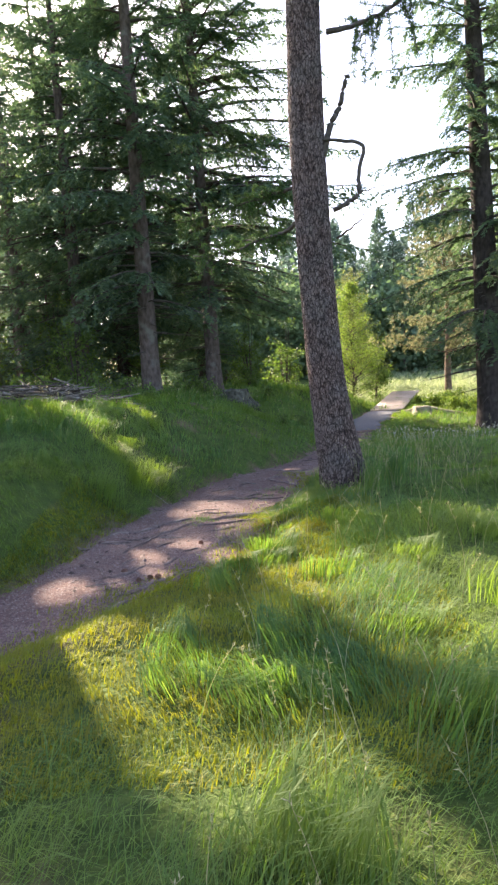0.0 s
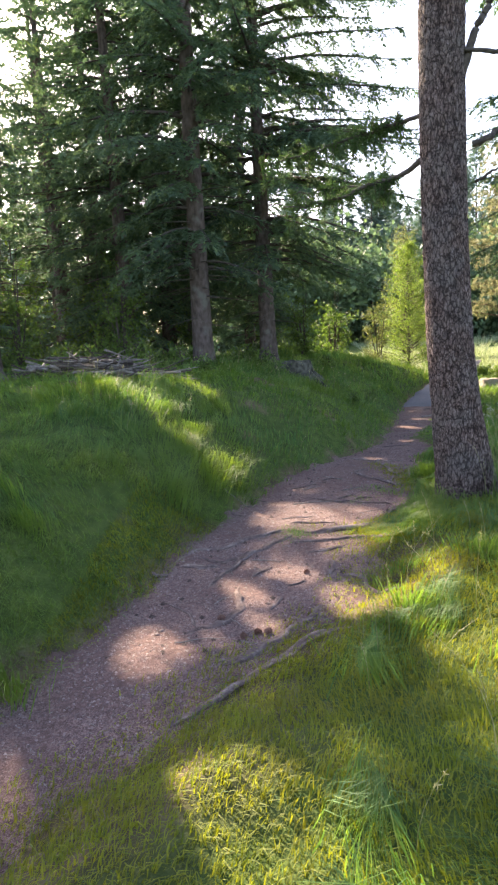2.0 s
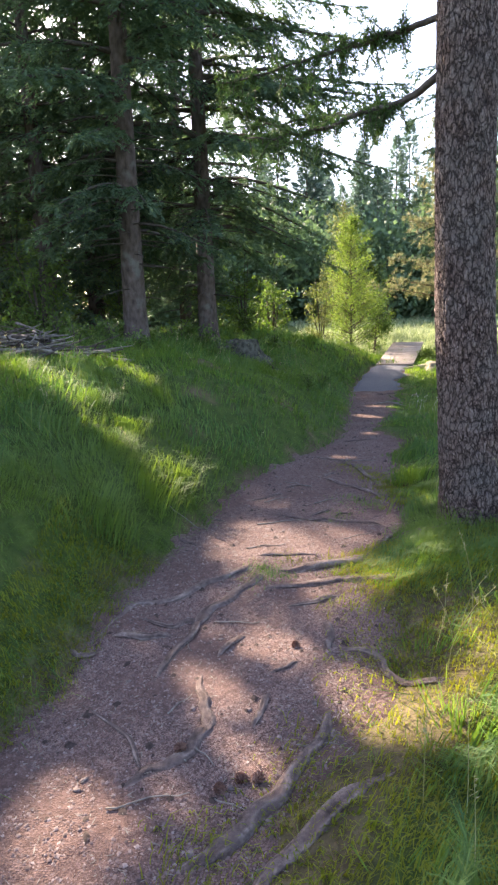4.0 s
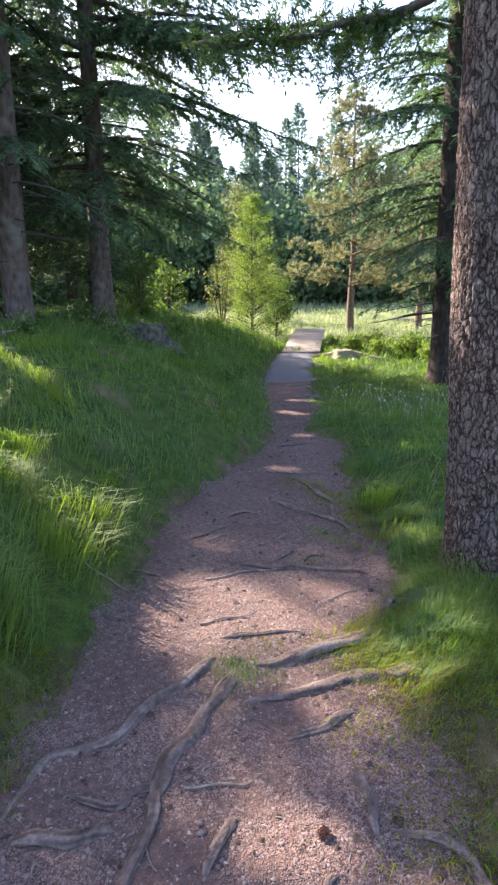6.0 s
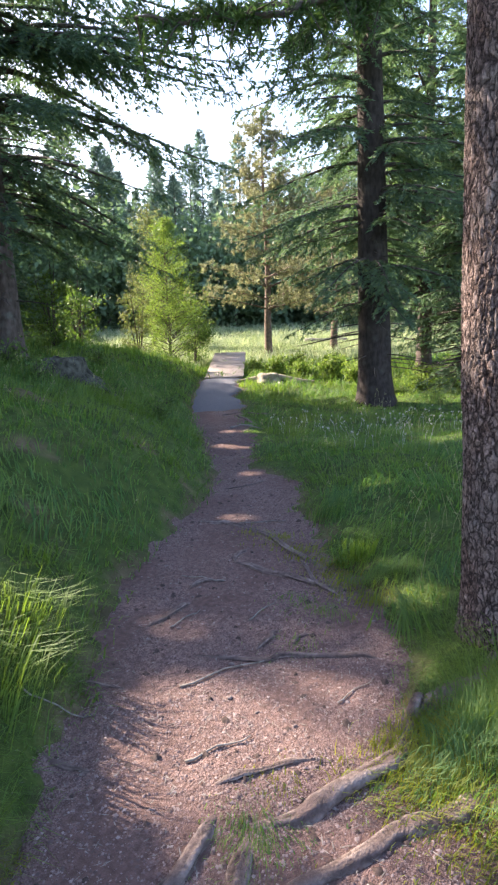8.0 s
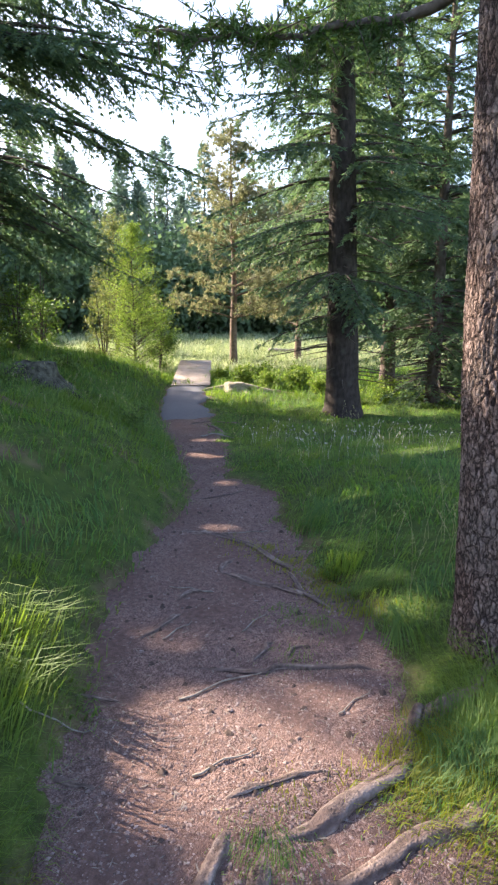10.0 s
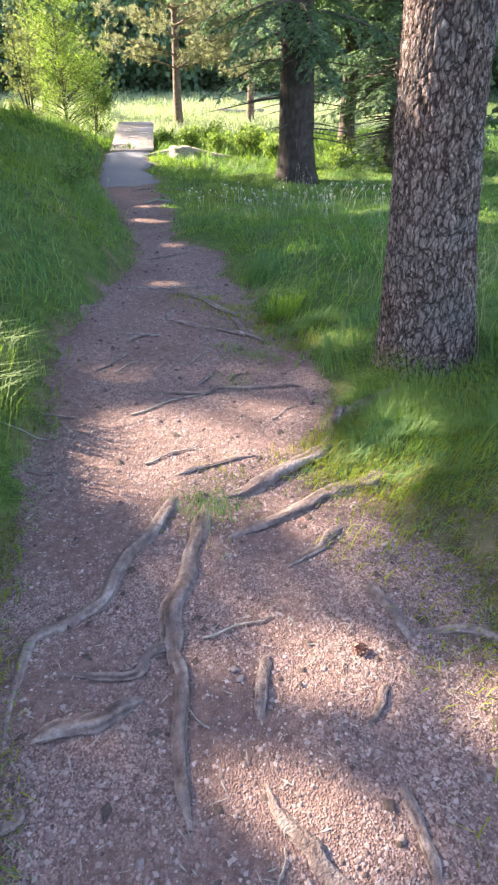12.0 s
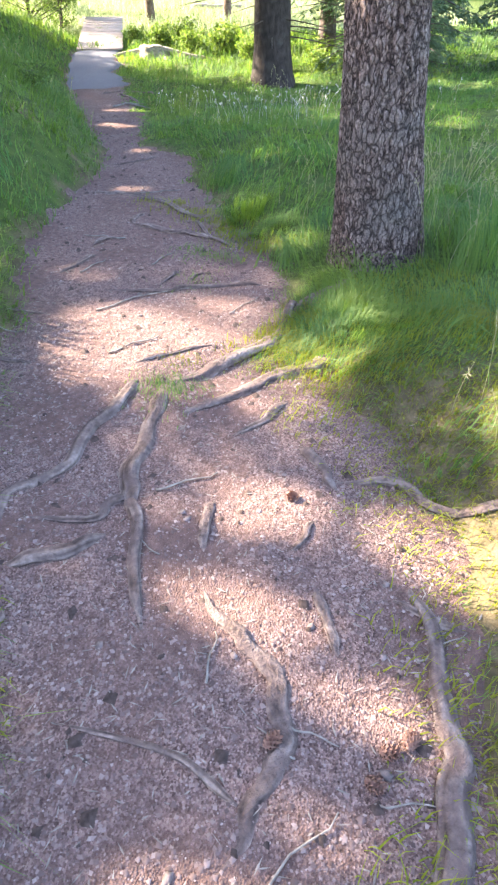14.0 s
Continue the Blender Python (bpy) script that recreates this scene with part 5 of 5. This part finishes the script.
# ---- stalks, seed heads, flowers ----
def stalk_field(name, spots, h0, h1, head, mat, label, seed):
    r = np.random.default_rng(seed)
    stems, P = [], []
    for x, y in spots:
        h, a, b = r.uniform(h0, h1), r.uniform(0, 6.28), r.uniform(0.1, 0.5)
        t = np.linspace(0, 1, 5)
        ln = np.column_stack([x + math.cos(a) * h * b * t ** 2, y + math.sin(a) * h * b * t ** 2, float(land(x, y)) + h * (t - 0.15 * b * t ** 2)])
        stems.append(tube(ln, np.linspace(0.0016, 0.0009, 5), 3, False))
        for k in range(head[0]):
            f = 1 - head[1] * r.random()
            P.append([np.interp(f, t, ln[:, j]) for j in range(3)])
    P = np.array(P)
    n = len(P)
    V = kites(P, r.normal(0, 1, (n, 3)) + np.array([0, 0, 0.9]), r.normal(0, 1, (n, 3)), head[2] * r.uniform(0.6, 1.3, n), head[3])
    return tagged(part(name, join([*stems, V]), mat), label, "grass" if name == "seed_stalks" else "flowers", kind="stuff")


def spots_in(n, x0, x1, y0, y1, seed, out=0.15):
    x, y, r = scatter(n, x0, x1, y0, y1, seed)
    k = inside(x, y) < -out
    return list(zip(x[k], y[k]))


stalk_field("seed_stalks", spots_in(160, -0.2, 3.2, 0.8, 5.5, 81), 0.25, 0.5, (10, 0.25, 0.02, 0.004), M_STRAW, "pale thin grass stalks with seed heads", 82)
stalk_field("seed_stalks", spots_in(130, 1.1, 2.6, 5.6, 8.0, 83), 0.3, 0.6, (12, 0.25, 0.022, 0.004), M_STRAW, "tall seeding grass by the larch", 84)
stalk_field("seed_stalks", spots_in(260, -4, 6, 7, 16, 85), 0.2, 0.45, (8, 0.25, 0.025, 0.006), M_STRAW, "seeding grass stalks along the bank and verge", 86)
stalk_field("flower_heads", spots_in(120, 2.6, 5.4, 10.0, 13.8, 87), 0.2, 0.34, (8, 0.07, 0.018, 0.01), M_PETAL, "white fluffy flower heads among the grass", 88)


def tuft(x, y, n, h, w, seed, mat=M_GRASS):
    r = np.random.default_rng(seed)
    px, py = x + r.normal(0, 0.09, n), y + r.normal(0, 0.09, n)
    ob = part("grass_tuft", blades(px, py, h * r.uniform(0.5, 1.1, n), np.full(n, w) * r.uniform(0.7, 1.3, n), np.full(n, 0.7), seed, ""), mat)
    return tagged(ob, "tall tuft of coarse grass blades", "grass tuft", kind="stuff")


for k, (x, y, n, h, w) in enumerate([(-1.35, 6.9, 160, 0.38, 0.007), (-1.6, 6.3, 160, 0.4, 0.007), (-1.2, 7.4, 120, 0.35, 0.007), (1.55, 6.2, 240, 0.5, 0.006), (1.3, 6.0, 160, 0.45, 0.006),
                                     (1.2, 8.7, 200, 0.3, 0.006), (1.0, 7.9, 160, 0.28, 0.006), (0.75, 6.9, 120, 0.25, 0.006), (0.55, 5.95, 200, 0.14, 0.004), (0.3, 6.1, 160, 0.12, 0.004),
                                     (-2.2, 9.0, 160, 0.3, 0.007), (-2.6, 5.0, 160, 0.35, 0.007), (-1.95, 3.6, 160, 0.28, 0.006), (0.9, 1.9, 140, 0.4, 0.007), (0.3, 2.6, 140, 0.35, 0.006),
                                     (1.5, 3.0, 140, 0.4, 0.007), (0.2, 4.3, 120, 0.3, 0.006), (0.6, 3.6, 120, 0.3, 0.006), (0.2, 5.0, 120, 0.16, 0.005), (-0.52, 6.06, 220, 0.06, 0.003),
                                     (0.45, 6.15, 260, 0.12, 0.003), (0.2, 6.05, 200, 0.08, 0.003), (0.65, 6.05, 240, 0.14, 0.003), (0.6, 6.3, 240, 0.14, 0.003), (0.4, 5.85, 160, 0.07, 0.003),
                                     (0.1, 7.05, 120, 0.05, 0.003), (0.3, 7.5, 160, 0.06, 0.003), (0.45, 7.3, 160, 0.07, 0.003), (0.55, 5.35, 160, 0.06, 0.003), (0.35, 5.2, 120, 0.05, 0.003)]):
    tuft(x, y, n, h, w, 900 + k)

# soft rounded clumps on the verge and the bank
rt = np.random.default_rng(77)
for k in range(64):
    x, y = (rt.uniform(-0.6, 2.6), rt.uniform(0.7, 5.2)) if k < 34 else (rt.uniform(-3.4, -1.3), rt.uniform(3.0, 9.5))
    if float(inside(x, y)) > -0.45:
        continue
    tuft(x, y, 230, rt.uniform(0.16, 0.28), 0.0045, 2000 + k)

# grassy hump over the root ends
for k, (x, y, hh) in enumerate([(0.12, 6.08, 0.08), (0.3, 6.02, 0.11), (0.47, 6.02, 0.13), (0.3, 6.2, 0.1), (0.5, 6.2, 0.14), (0.08, 5.98, 0.06), (0.27, 5.96, 0.09),
                                (0.62, 5.88, 0.12), (0.76, 5.75, 0.12), (0.8, 5.5, 0.12), (-0.52, 6.0, 0.04)]):
    tuft(x, y, 380, hh, 0.0035, 3000 + k, M_MOSS if k % 3 == 0 else M_GRASS)

# yellowing grass that has crept over the roots at the path's edge
for k, (x, y, n, hh) in enumerate([(0.62, 8.5, 160, 0.07), (0.68, 8.15, 200, 0.08), (0.72, 7.85, 240, 0.09), (0.64, 7.6, 220, 0.07), (0.8, 7.55, 260, 0.11), (0.74, 7.3, 200, 0.08), (0.9, 7.9, 260, 0.14),
                                   (0.95, 7.5, 260, 0.15), (0.5, 8.75, 120, 0.05), (-0.38, 6.2, 120, 0.04), (0.02, 6.0, 220, 0.07), (0.15, 5.85, 220, 0.07), (0.1, 5.7, 160, 0.05), (0.3, 5.75, 260, 0.1),
                                   (0.4, 5.6, 220, 0.09), (0.2, 6.12, 240, 0.09), (0.42, 6.1, 260, 0.12), (0.05, 4.8, 200, 0.04), (-0.1, 4.95, 160, 0.035), (0.2, 4.7, 220, 0.05)]):
    tuft(x, y, n, hh, 0.004, 4000 + k, M_GRASS if k in (4, 6, 7, 13, 16) else M_MOSS)
